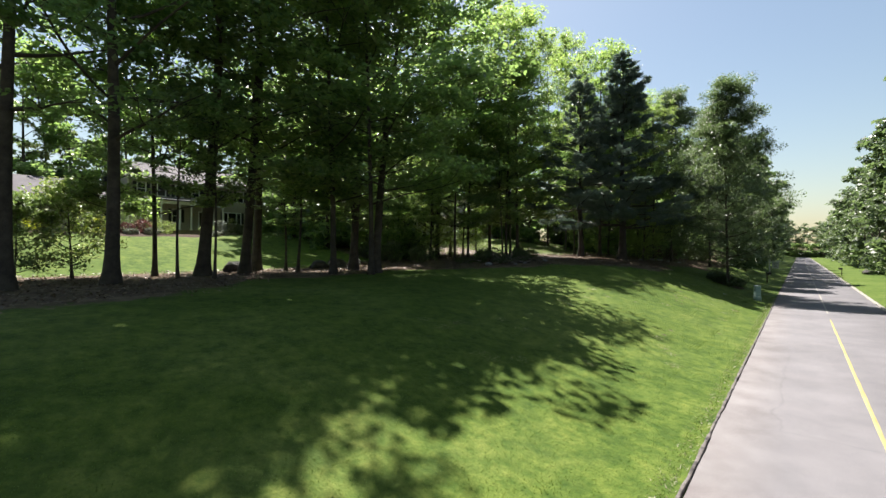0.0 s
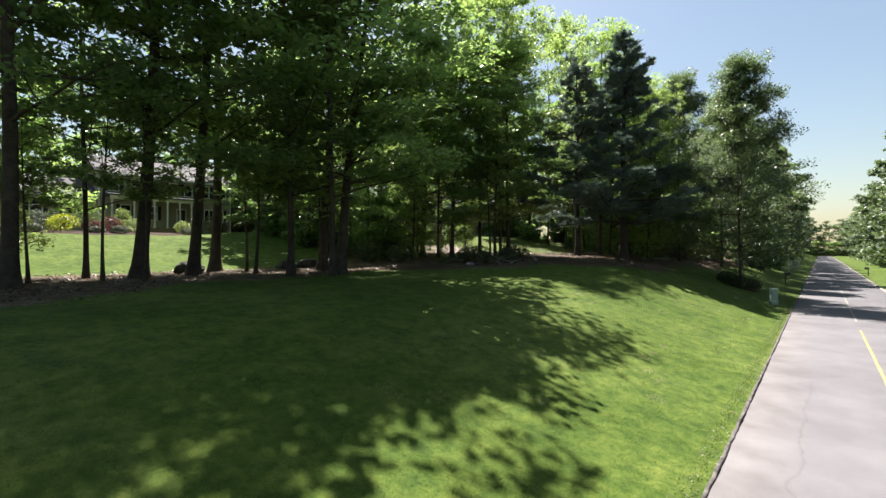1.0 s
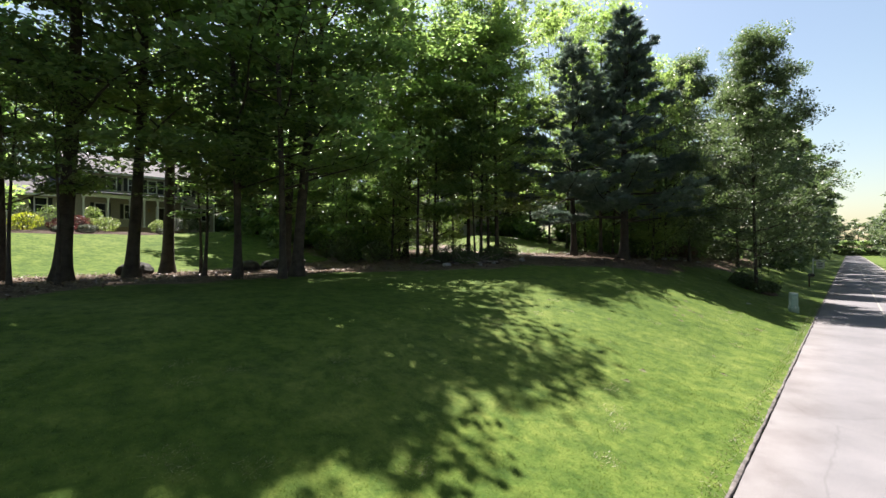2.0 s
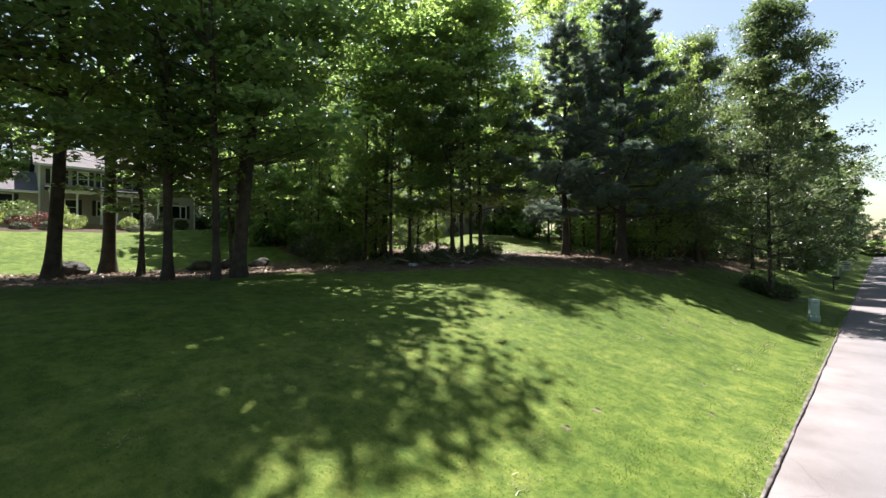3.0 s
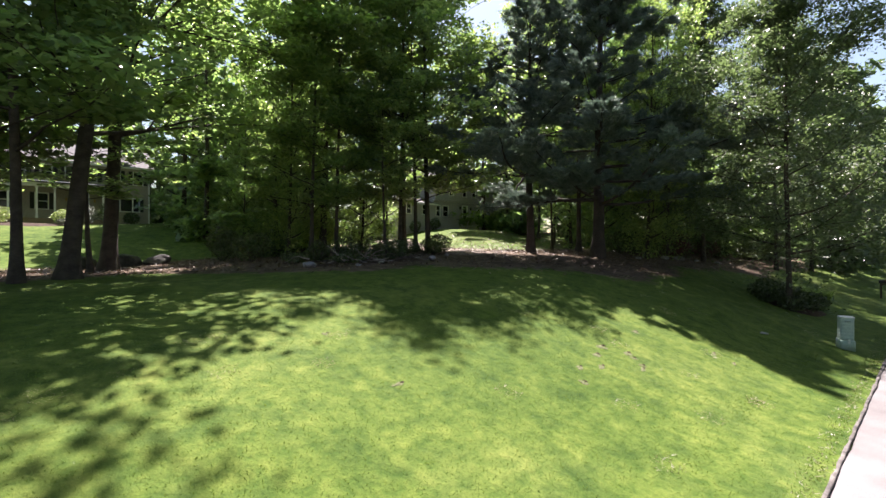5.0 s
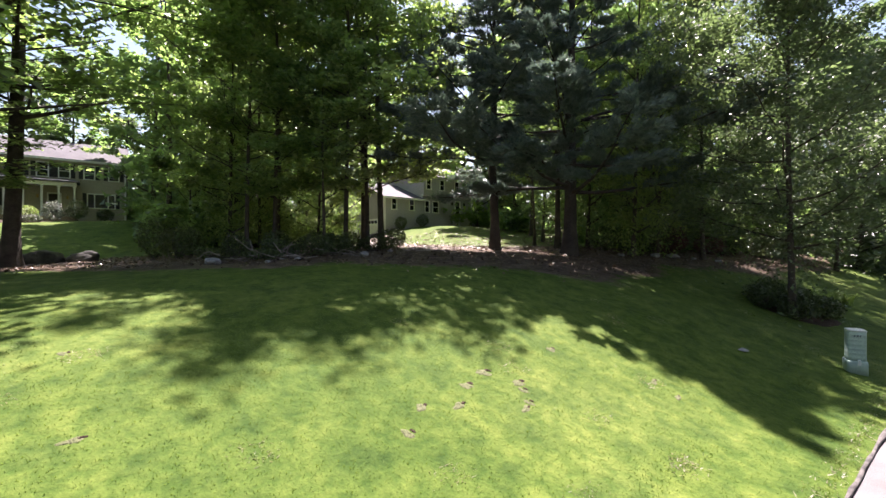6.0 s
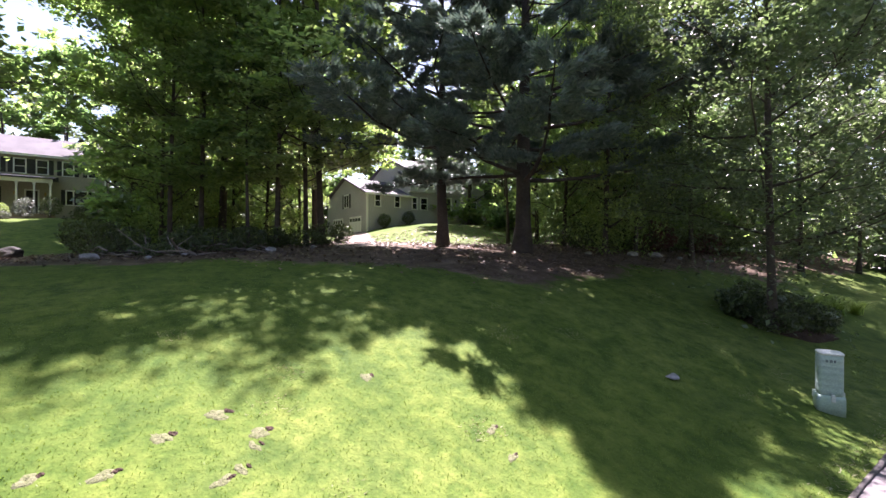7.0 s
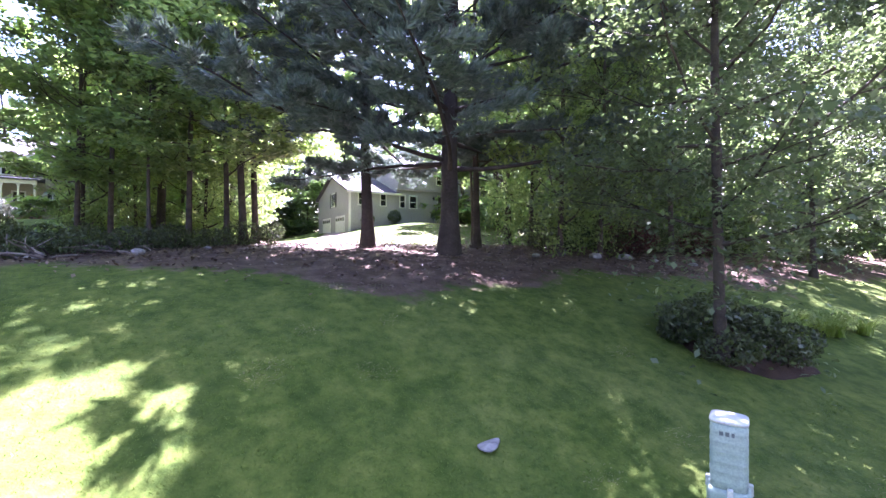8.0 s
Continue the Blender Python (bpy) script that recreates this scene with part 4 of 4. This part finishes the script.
# ---- planting before the cream house ----
for i, (s, lat, w, h, mat, label) in enumerate([
        (9.5, -50.5, 1.3, 1.5, GREY_LEAF, "grey-leaved rounded shrub in the front bed"),
        (10.9, -51.3, 1.5, 1.8, SHRUB_LEAF, "round clipped green shrub in the front bed"),
        (11.0, -50.0, 2.1, 1.3, YELLOW_LEAF, "golden yellow shrub in the front bed"),
        (13.1, -51.0, 2.1, 2.1, PALE_LEAF, "large pale green shrub in the front bed"),
        (13.1, -50.0, 1.3, 0.9, RED_LEAF, "low dark red barberry in the front bed"),
        (14.5, -50.2, 1.6, 1.2, RED_LEAF, "dark red barberry in the front bed"),
        (15.7, -51.4, 1.3, 2.0, PALE_LEAF, "upright pale green shrub by the porch"),
        (16.4, -50.2, 2.0, 1.2, PALE_LEAF, "low pale green shrub in the front bed"),
        (20.6, -50.4, 1.3, 1.1, PALE_LEAF, "light green shrub beside the porch steps"),
        (22.2, -50.8, 1.3, 1.5, GREY_LEAF, "white-flowering shrub beside the porch"),
        (23.8, -51.5, 1.4, 1.6, SHRUB_LEAF, "dark green shrub under the picture window"),
        (9.1, -49.2, 1.1, 0.6, GREY_LEAF, "low grey edging plant in the front bed"),
        (13.3, -49.2, 1.1, 0.5, GREY_LEAF, "low grey edging plant in the front bed"),
        (15.0, -49.2, 1.2, 0.6, GREY_LEAF, "low grey edging plant in the front bed"),
        (20.9, -49.4, 1.3, 0.5, GREY_LEAF, "low grey edging plant in the front bed"),
        (6.8, -50.0, 1.6, 1.2, YELLOW_LEAF, "golden yellow shrub beside the garage wing"),
        (25.8, -53.6, 1.2, 1.0, SHRUB_LEAF, "low dark shrub against the house wall"),
        (52.9, -38.9, 1.2, 1.1, SHRUB_LEAF, "round dark shrub against the grey house"),
        (50.2, -39.0, 1.1, 1.2, SHRUB_LEAF, "round dark shrub against the grey house"),
        (60.5, -39.2, 1.0, 1.0, SHRUB_LEAF, "round dark shrub against the grey house")]):
    front_shrub("shrub", s, lat, w * 1.2, h * 1.2, mat, label, 100 + i, 900, 0.13)


def mound(name, s, lat, rx, ry, height, mat, label, category, seed):
    """A low uneven bed of loose stuff that lies on the sloping ground."""
    r = np.random.RandomState(seed)
    V, F, rings, sides = [(0, 0, height + gz(s, lat))], [], 6, 40
    wob = 1 + 0.05 * np.sin(np.arange(sides) * 0.9 + seed) + r.uniform(-0.03, 0.03, sides)
    for i in range(1, rings + 1):
        f = i / rings
        for j in range(sides):
            a = 2 * math.pi * j / sides
            x, y = rx * f * wob[j] * math.cos(a), ry * f * wob[j] * math.sin(a)
            V.append((x, y, gz(s + y, lat + x) + height * (1 - f ** 3) + r.uniform(-0.02, 0.02) - 0.06 * (i == rings)))
    bm = bmesh.new()
    vs = [bm.verts.new(v) for v in V]
    for j in range(sides):
        bm.faces.new((vs[0], vs[1 + j], vs[1 + (j + 1) % sides]))
    for i in range(rings - 1):
        for j in range(sides):
            a, b = 1 + i * sides + j, 1 + i * sides + (j + 1) % sides
            bm.faces.new((vs[a], vs[a + sides], vs[b + sides], vs[b]))
    for f in bm.faces:
        f.smooth = True
    ob = part(name, bm, mat)
    ob.matrix_world = at(s, lat, 0)
    return tagged(ob, label, category)


mound("mulch_bed", 14.2, -50.3, 2.6, 9.5, 0.1, MULCH, "dark mulch bed before the cream house", "flower bed", 5)
mound("mulch_bed", 46.7, -5.3, 1.45, 1.95, 0.2, MULCH, "dark mulch island bed round a roadside tree", "flower bed", 6)

# ---- island bed by the road ----
for i, (s, lat, w, h) in enumerate([(45.1, -4.8, 1.4, 0.7), (45.6, -5.9, 1.5, 0.85), (46.5, -4.4, 1.5, 0.75), (47.6, -4.7, 1.5, 0.75), (46.9, -6.1, 1.5, 0.85), (44.9, -5.7, 1.1, 0.65), (48.2, -5.6, 1.3, 0.7), (46.6, -5.2, 1.3, 0.8)]):
    front_shrub("evergreen_shrub", s, lat, w, h, SHRUB_LEAF, "low spreading dark evergreen shrub in the island bed", 200 + i, 1100, 0.1)


def blade_clump(name, s, lat, n, height, reach, mat, label, seed):
    """A clump of arching strap leaves."""
    r = np.random.RandomState(seed)
    ob = thing(name, at(s, lat, gz(s, lat) + 0.02), label, "plant")
    V, F = [], []
    for k in range(n):
        az, L, w = r.uniform(0, 6.28), height * r.uniform(0.7, 1.2), r.uniform(0.012, 0.022)
        d, side = np.array([math.cos(az), math.sin(az), 0]), np.array([-math.sin(az), math.cos(az), 0])
        base = r.normal(0, 0.09, 3) * np.array([1, 1, 0])
        for i in range(5):
            f = i / 4
            p = base + d * reach * f ** 1.6 * r.uniform(0.9, 1.1) + np.array([0, 0, L * (f - 0.55 * f ** 3)])
            ww = w * (1 - 0.9 * f)
            V += [p - side * ww, p + side * ww]
        b = k * 10
        F += [(b + 2 * i, b + 2 * i + 1, b + 2 * i + 3, b + 2 * i + 2) for i in range(4)]
    part("leaves", mesh_np("leaves", V, F), mat, ob)
    return ob


for i in range(9):
    blade_clump("daylily", 48.4 + 0.5 * i, -5.3 + 0.28 * math.sin(i * 1.7) + 0.06 * i, 110, 0.95, 0.7, LILY_LEAF, "clump of bright green daylily leaves behind the bed", 300 + i)

# ---- underbrush ----
r_bush = np.random.RandomState(9)
for i, (s, lat) in enumerate([(27.6, -28.5), (28.4, -25.8), (28.9, -31.0), (30.0, -35.0), (31.0, -29.0)]):
    front_shrub("undergrowth_bush", s, lat, r_bush.uniform(1.8, 2.8), r_bush.uniform(1.4, 2.8), SHRUB_LEAF, "tall shaded undergrowth bush among the tree trunks", 480 + i, 1200, 0.13)
for i, (s, lat) in enumerate([(29.8, -20.4), (30.6, -18.9), (31.3, -19.4), (32.4, -18.3), (33.6, -19.0), (34.8, -19.8), (36.0, -19.3), (37.4, -20.4), (29.3, -21.6), (31.8, -21.4), (34.2, -22.0), (36.4, -24.2), (38.8, -22.0)]):
    front_shrub("undergrowth_bush", s, lat, r_bush.uniform(1.0, 2.0), r_bush.uniform(0.4, 1.2), SHRUB_LEAF, "dark leafy undergrowth bush beneath the woodland trees", 400 + i, 800, 0.11)
for i in range(20):
    s, lat = 49.5 + 1.15 * i + r_bush.uniform(-0.4, 0.4), -13.0 + 3.0 * smooth(i, 4, 14) - r_bush.uniform(0, 3.0)
    front_shrub("undergrowth_bush", s, lat, r_bush.uniform(1.8, 2.8), r_bush.uniform(1.0, 2.4), RED_LEAF if i in (3, 4, 7) else SHRUB_LEAF,
                "reddish brown undergrowth bush at the wood's edge" if i in (3, 4, 7) else "dark leafy undergrowth bush at the wood's edge", 430 + i, 1200, 0.11)


def boulder(name, s, lat, size, label, seed, turn=0.0, sink=0.15):
    """A weathered field stone, broken by a few flat faces."""
    r = np.random.RandomState(seed)
    bm = bmesh.new()
    bmesh.ops.create_icosphere(bm, subdivisions=4 if size[1] > 0.9 else 3, radius=0.5)
    cuts = [(Vector(r.normal(0, 1, 3)).normalized(), r.uniform(0.3, 0.42)) for _ in range(9)]
    for v in bm.verts:
        for n, d in cuts:
            over = v.co.dot(n) - d
            if over > 0:
                v.co -= n * over * 0.85
        v.co += v.normal * (0.05 * noise.noise(v.co * 4 + Vector((seed, 0, 0))) + 0.03 * noise.noise(v.co * 11 + Vector((seed, 3, 0))))
        v.co.x *= size[0]
        v.co.y *= size[1]
        v.co.z *= size[2]
    for f in bm.faces:
        f.smooth = True
    ob = part(name, bm, STONE if name == "boulder" else PALE_STONE)
    ob.matrix_world = at(s, lat, gz(s, lat) + size[2] * (0.42 - sink), turn)
    return tagged(ob, label, "rock")


boulder("boulder", 14.7, -31.2, (1.1, 2.2, 1.1), "large grey boulder at the edge of the lawn", 1, 20)
boulder("boulder", 21.0, -30.4, (1.1, 2.0, 0.9), "long dark boulder among the trees", 2, 10)
boulder("boulder", 22.8, -30.6, (1.2, 2.2, 0.95), "long dark boulder among the trees", 3, 0)
boulder("boulder", 24.6, -30.2, (1.0, 1.5, 0.8), "dark boulder among the trees", 4, 0)
r_st = np.random.RandomState(21)
for i, (s, lat) in enumerate([(30.2, -17.4), (31.0, -18.2), (31.3, -17.2), (33.9, -16.7), (35.9, -17.9), (28.6, -18.9), (48.6, -12.9), (49.8, -12.2), (51.2, -11.8), (52.4, -11.2), (46.9, -12.6), (53.8, -10.4)]):
    k = r_st.uniform(0.22, 0.6)
    boulder("field_stone", s, lat, (k, k * r_st.uniform(0.9, 1.5), k * 0.6), "pale field stone lying in the leaf litter", 30 + i, r_st.uniform(0, 180))
boulder("flat_stone", 38.55, -4.5, (0.3, 0.58, 0.045), "flat pale stone lying in the grass", 60, 30, 0.2)
for i, (s, lat) in enumerate([(98.5, 8.4), (99.6, 9.2), (100.8, 8.7)]):
    boulder("boulder", s, lat, (1.3, 1.7, 1.0), "pale boulder beside a driveway across the road", 70 + i, 40 * i)

# ---- bare spots in the lawn ----
def patch(s, lat, rx, ry, rise, seed, turn):
    """A thin ragged patch of loose earth that follows the lawn's surface, about its own middle."""
    r = np.random.RandomState(seed)
    z0, sides, rings = gz(s, lat), 22, 5
    ring = np.arange(sides) * 2 * math.pi / sides
    edge = 1 + 0.22 * np.sin(2 * ring + seed) + 0.15 * np.sin(3 * ring + 2.1 * seed) + r.uniform(-0.16, 0.16, sides)
    V = []
    for i in range(rings + 1):
        f = i / rings
        for j in range(sides):
            a = 2 * math.pi * j / sides
            u, v = rx * f * edge[j] * math.cos(a), ry * f * edge[j] * math.sin(a)
            x, y = u * math.cos(turn) - v * math.sin(turn), u * math.sin(turn) + v * math.cos(turn)
            z = lawn_z(s + y, lat + x) - z0
            V.append((x, y, float(z) + rise * (1 - f * f) + r.uniform(-0.006, 0.008) * (i < rings) - 0.02 * (i == rings)))
    F = [(i * sides + j, (i + 1) * sides + j, (i + 1) * sides + (j + 1) % sides, i * sides + (j + 1) % sides) for i in range(rings) for j in range(sides)]
    return shade_smooth(mesh_np("patch", V, F))


def soil_spot(s, lat, size, seed):
    """A small scraped spot of pale dry soil, the shaded hollow beside it painted dark."""
    turn = np.random.RandomState(seed).uniform(0, 6.28)
    ob = thing("soil_patch", at(s, lat, gz(s, lat)), "small patch of bare pale soil in the grass", "soil patch", "bare spots in the lawn")
    part("bare_soil", patch(s, lat, size * 0.5, size * 0.3, 0.012, seed, turn), SOIL, ob)
    # dark earth colour stands in for the hollow's shade
    m = part("damp_earth", patch(s + size * 0.4, lat - size * 0.1, size * 0.22, size * 0.12, 0.016, seed + 50, turn), MULCH, ob, "dark patch for the shaded hollow beside the soil")
    m.matrix_local = Matrix.Translation((-size * 0.1, size * 0.4, gz(s + size * 0.4, lat - size * 0.1) - gz(s, lat)))
    return ob


for i, (s, lat, k) in enumerate([(30.7, -6.2, 0.5), (31.1, -5.7, 0.45), (30.1, -6.0, 0.45), (30.8, -5.2, 0.3), (30.6, -5.1, 0.35), (33.9, -4.6, 0.35), (33.8, -4.1, 0.3), (32.8, -6.3, 0.4), (29.0, -5.8, 0.35), (29.6, -5.6, 0.4), (31.0, -5.5, 0.3), (24.9, -7.0, 0.35), (28.5, -5.4, 0.35), (24.7, -9.5, 0.3), (20.8, -4.4, 0.4), (19.6, -4.4, 0.35), (24.9, -3.5, 0.3), (23.1, -2.9, 0.3)]):
    soil_spot(s, lat, 0.7 * k, 500 + i)


def brush_pile(s, lat, n, seed):
    """Broken branches thrown on a heap at the wood's edge."""
    r = np.random.RandomState(seed)
    ob = thing("brush_pile", at(s, lat, gz(s, lat)), "heap of broken dead branches at the wood's edge", "brush pile")
    for k in range(n):
        az = r.uniform(0, 6.28)
        start = (r.normal(0, 0.5), r.normal(0, 0.5), r.uniform(0.02, 0.3))
        V, F = tubes([limb_path(r, start, (math.cos(az), math.sin(az), r.uniform(-0.05, 0.5)), r.uniform(0.7, 1.6), r.uniform(0.02, 0.05), 5, -0.2, 0.15)], 6)
        part("branch", shade_smooth(mesh_np("branch", V, F)), DEAD_WOOD if k % 3 else BARK, ob)
    return ob


brush_pile(31.0, -17.6, 16, 1)
brush_pile(30.0, -19.0, 12, 2)
brush_pile(33.6, -17.9, 10, 3)

# ---- utility pedestal ----
def ring_column(levels, sides=40, power=5.0):
    """A column of rounded-square rings: (height, half width)."""
    V, F = [], []
    for z, w in levels:
        for j in range(sides):
            a = 2 * math.pi * j / sides
            c, sn = math.cos(a), math.sin(a)
            k = (abs(c) ** power + abs(sn) ** power) ** (-1 / power)
            V.append((w * k * c, w * k * sn, z))
    for i in range(len(levels) - 1):
        for j in range(sides):
            k = (j + 1) % sides
            F.append((i * sides + j, i * sides + k, (i + 1) * sides + k, (i + 1) * sides + j))
    me = bpy.data.meshes.new("column")
    me.from_pydata(V, [], F + [tuple(range((len(levels) - 1) * sides, len(levels) * sides)), tuple(range(sides))[::-1]])
    return shade_smooth(me)


def pedestal():
    ob = thing("utility_pedestal", at(40.65, -2.6, gz(40.65, -2.6) + 0.02, 24), "pale green plastic utility pedestal with a white weathered cap", "utility box")
    ribs = [(0.28, 0.19)]
    for k in range(6):
        z = 0.36 + 0.115 * k
        ribs += [(z, 0.19), (z + 0.012, 0.1935), (z + 0.03, 0.1935), (z + 0.042, 0.19)]
    part("body", ring_column(ribs + [(1.06, 0.19)]), PEDESTAL, ob)
    part("base_collar", ring_column([(-0.1, 0.222), (0.24, 0.222), (0.29, 0.214), (0.3, 0.192)]), PEDESTAL, ob)
    part("cap", ring_column([(1.055, 0.196), (1.075, 0.198), (1.09, 0.193), (1.1, 0.17)]), PEDESTAL_CAP, ob, "white weathered plastic cap")
    for x, y in ((0.21, 0.06), (-0.21, 0.06), (0.02, -0.215), (0.1, 0.215)):
        part("clip", boxes((x - 0.03, x + 0.03, y - 0.03, y + 0.03, 0.19, 0.33), bevel=0.012), PEDESTAL_CAP, ob)
    part("label_bar", boxes((-0.09, -0.05, -0.1936, -0.1896, 0.92, 0.97), (-0.03, 0.01, -0.1936, -0.1896, 0.92, 0.97), (0.03, 0.06, -0.1936, -0.1896, 0.92, 0.97)), FADED_INK, ob)
    return ob


pedestal()


def hanging_sign():
    ob = thing("hanging_sign", at(77.8, -3.45, gz(77.8, -3.45), 0), "white post with an arm and a hanging pale sign panel", "sign")
    part("post", boxes((-0.06, 0.06, -0.06, 0.06, -0.2, 2.25), (-0.08, 0.08, -0.08, 0.08, 2.25, 2.31), bevel=0.01), POST_WHITE, ob)
    part("arm", boxes((0.062, 1.25, -0.04, 0.04, 2.0, 2.09), bevel=0.01), POST_WHITE, ob)
    part("panel", boxes((0.3, 1.05, -0.015, 0.015, 1.05, 1.9), bevel=0.005), SIGN_GREY, ob)
    for x in (0.4, 0.95):
        part("hook", boxes((x - 0.01, x + 0.01, -0.01, 0.01, 1.9, 2.0)), BLACK_METAL, ob)
    for i, w in enumerate((0.5, 0.36, 0.44)):
        part("text_bar", boxes((0.675 - w / 2, 0.675 + w / 2, -0.019, -0.0155, 1.68 - i * 0.2, 1.76 - i * 0.2)), BLACK_METAL, ob)
    return ob


hanging_sign()


def mailbox(s, lat, turn, label):
    ob = thing("mailbox", at(s, lat, gz(s, lat), turn), label, "mailbox")
    part("post", boxes((-0.05, 0.05, -0.05, 0.05, -0.2, 1.0), bevel=0.008), DARK_WOOD, ob)
    part("arm", boxes((0.052, 0.35, -0.04, 0.04, 0.9, 0.98)), DARK_WOOD, ob)
    arch = [(0.1 * math.cos(a), 0.13 + 0.1 * math.sin(a)) for a in np.linspace(0, math.pi, 9)]
    bm = prism([(-0.1, 0.0)] + arch[::-1] + [(0.1, 0.0)], -0.26, 0.26)
    bmesh.ops.transform(bm, verts=bm.verts, matrix=pose(0.15, 0, 1.005, 0, 0, 90))
    part("box", bm, BLACK_METAL, ob)
    part("flag", boxes((0.2, 0.24, -0.118, -0.106, 1.15, 1.35)), RED_LEAF, ob)
    return ob


mailbox(62.0, -3.0, 0, "black mailbox on a dark wooden post by the lawn")
mailbox(91.7, 4.95, 180, "black mailbox on a dark post across the road")


# ---- loose leaves and grass ----
def scatter_grass(name, n, s0, s1, l0, l1, h0, h1, mat, label, seed, keep=None, width=0.012, bend=0.5):
    r = np.random.RandomState(seed)
    s, lat = r.uniform(s0, s1, n), r.uniform(l0, l1, n)
    if keep is not None:
        k = keep(s, lat, r)
        s, lat = s[k], lat[k]
    n = len(s)
    z = lawn_z(s, lat) - 0.01
    p = np.stack([lat, s, z], 1)
    az = r.uniform(0, 2 * np.pi, n)
    side = np.stack([np.cos(az), np.sin(az), np.zeros(n)], 1)
    tip = np.stack([r.normal(0, bend, n), r.normal(0, bend, n), np.ones(n)], 1) * r.uniform(h0, h1, n)[:, None]
    w = r.uniform(0.6, 1.3, n)[:, None] * width
    V = np.stack([p - side * w, p + side * w, p + tip], 1).reshape(-1, 3)
    ob = part(name, mesh_np(name, V, np.arange(3 * n).reshape(n, 3)), mat)
    ob.matrix_world = ROAD
    return tagged(ob, label, "grass", kind="stuff")


def near_keep(s, lat, r):
    front = wood_edge(s) + 1.0
    return (r.uniform(0, 1, len(s)) < np.clip(1.25 - (-lat) / 16, 0.15, 1)) & (lat > front + r.normal(0, 0.5, len(s)))


scatter_grass("grass", 280000, -2, 46, -16, -1.72, 0.015, 0.042, GRASS_BLADE, "short mown green grass blades of the lawn", 71, near_keep, 0.009)
spots = np.random.RandomState(5).uniform(0, 1, (46, 2)) * np.array([34, 7.5]) + np.array([10, -10.5])


def straw_keep(s, lat, r):
    d = np.min((s[:, None] - spots[None, :, 0]) ** 2 + 1.6 * (lat[:, None] - spots[None, :, 1]) ** 2, axis=1)
    return (d < 0.09 * r.uniform(0.05, 1.6, len(s))) | ((lat > -2.05) & (r.uniform(0, 1, len(s)) < 0.22))


scatter_grass("dry_grass", 260000, 2, 45, -11, -1.62, 0.015, 0.04, STRAW, "scattered tufts of dry pale grass in the lawn", 72, straw_keep, 0.012, 1.6)


def scatter_leaves(n, seed):
    r = np.random.RandomState(seed)
    s, lat = r.uniform(-6, 62, n), r.uniform(-34, -9, n)
    front = wood_edge(s)
    k = lat < front + r.normal(0, 0.8, n)
    s, lat = s[k], lat[k]
    c = np.stack([lat, s, ground_z(s, lat) + 0.045], 1)
    V, F = leaves(c, r.uniform(0.08, 0.17, len(s)), r, 0.25)
    ob = part("fallen_leaves", mesh_np("fallen_leaves", V, F), DRY_LEAF)
    ob.matrix_world = ROAD
    tagged(ob, "dry brown fallen leaves under the trees", "leaf litter", kind="stuff")


scatter_leaves(30000, 73)
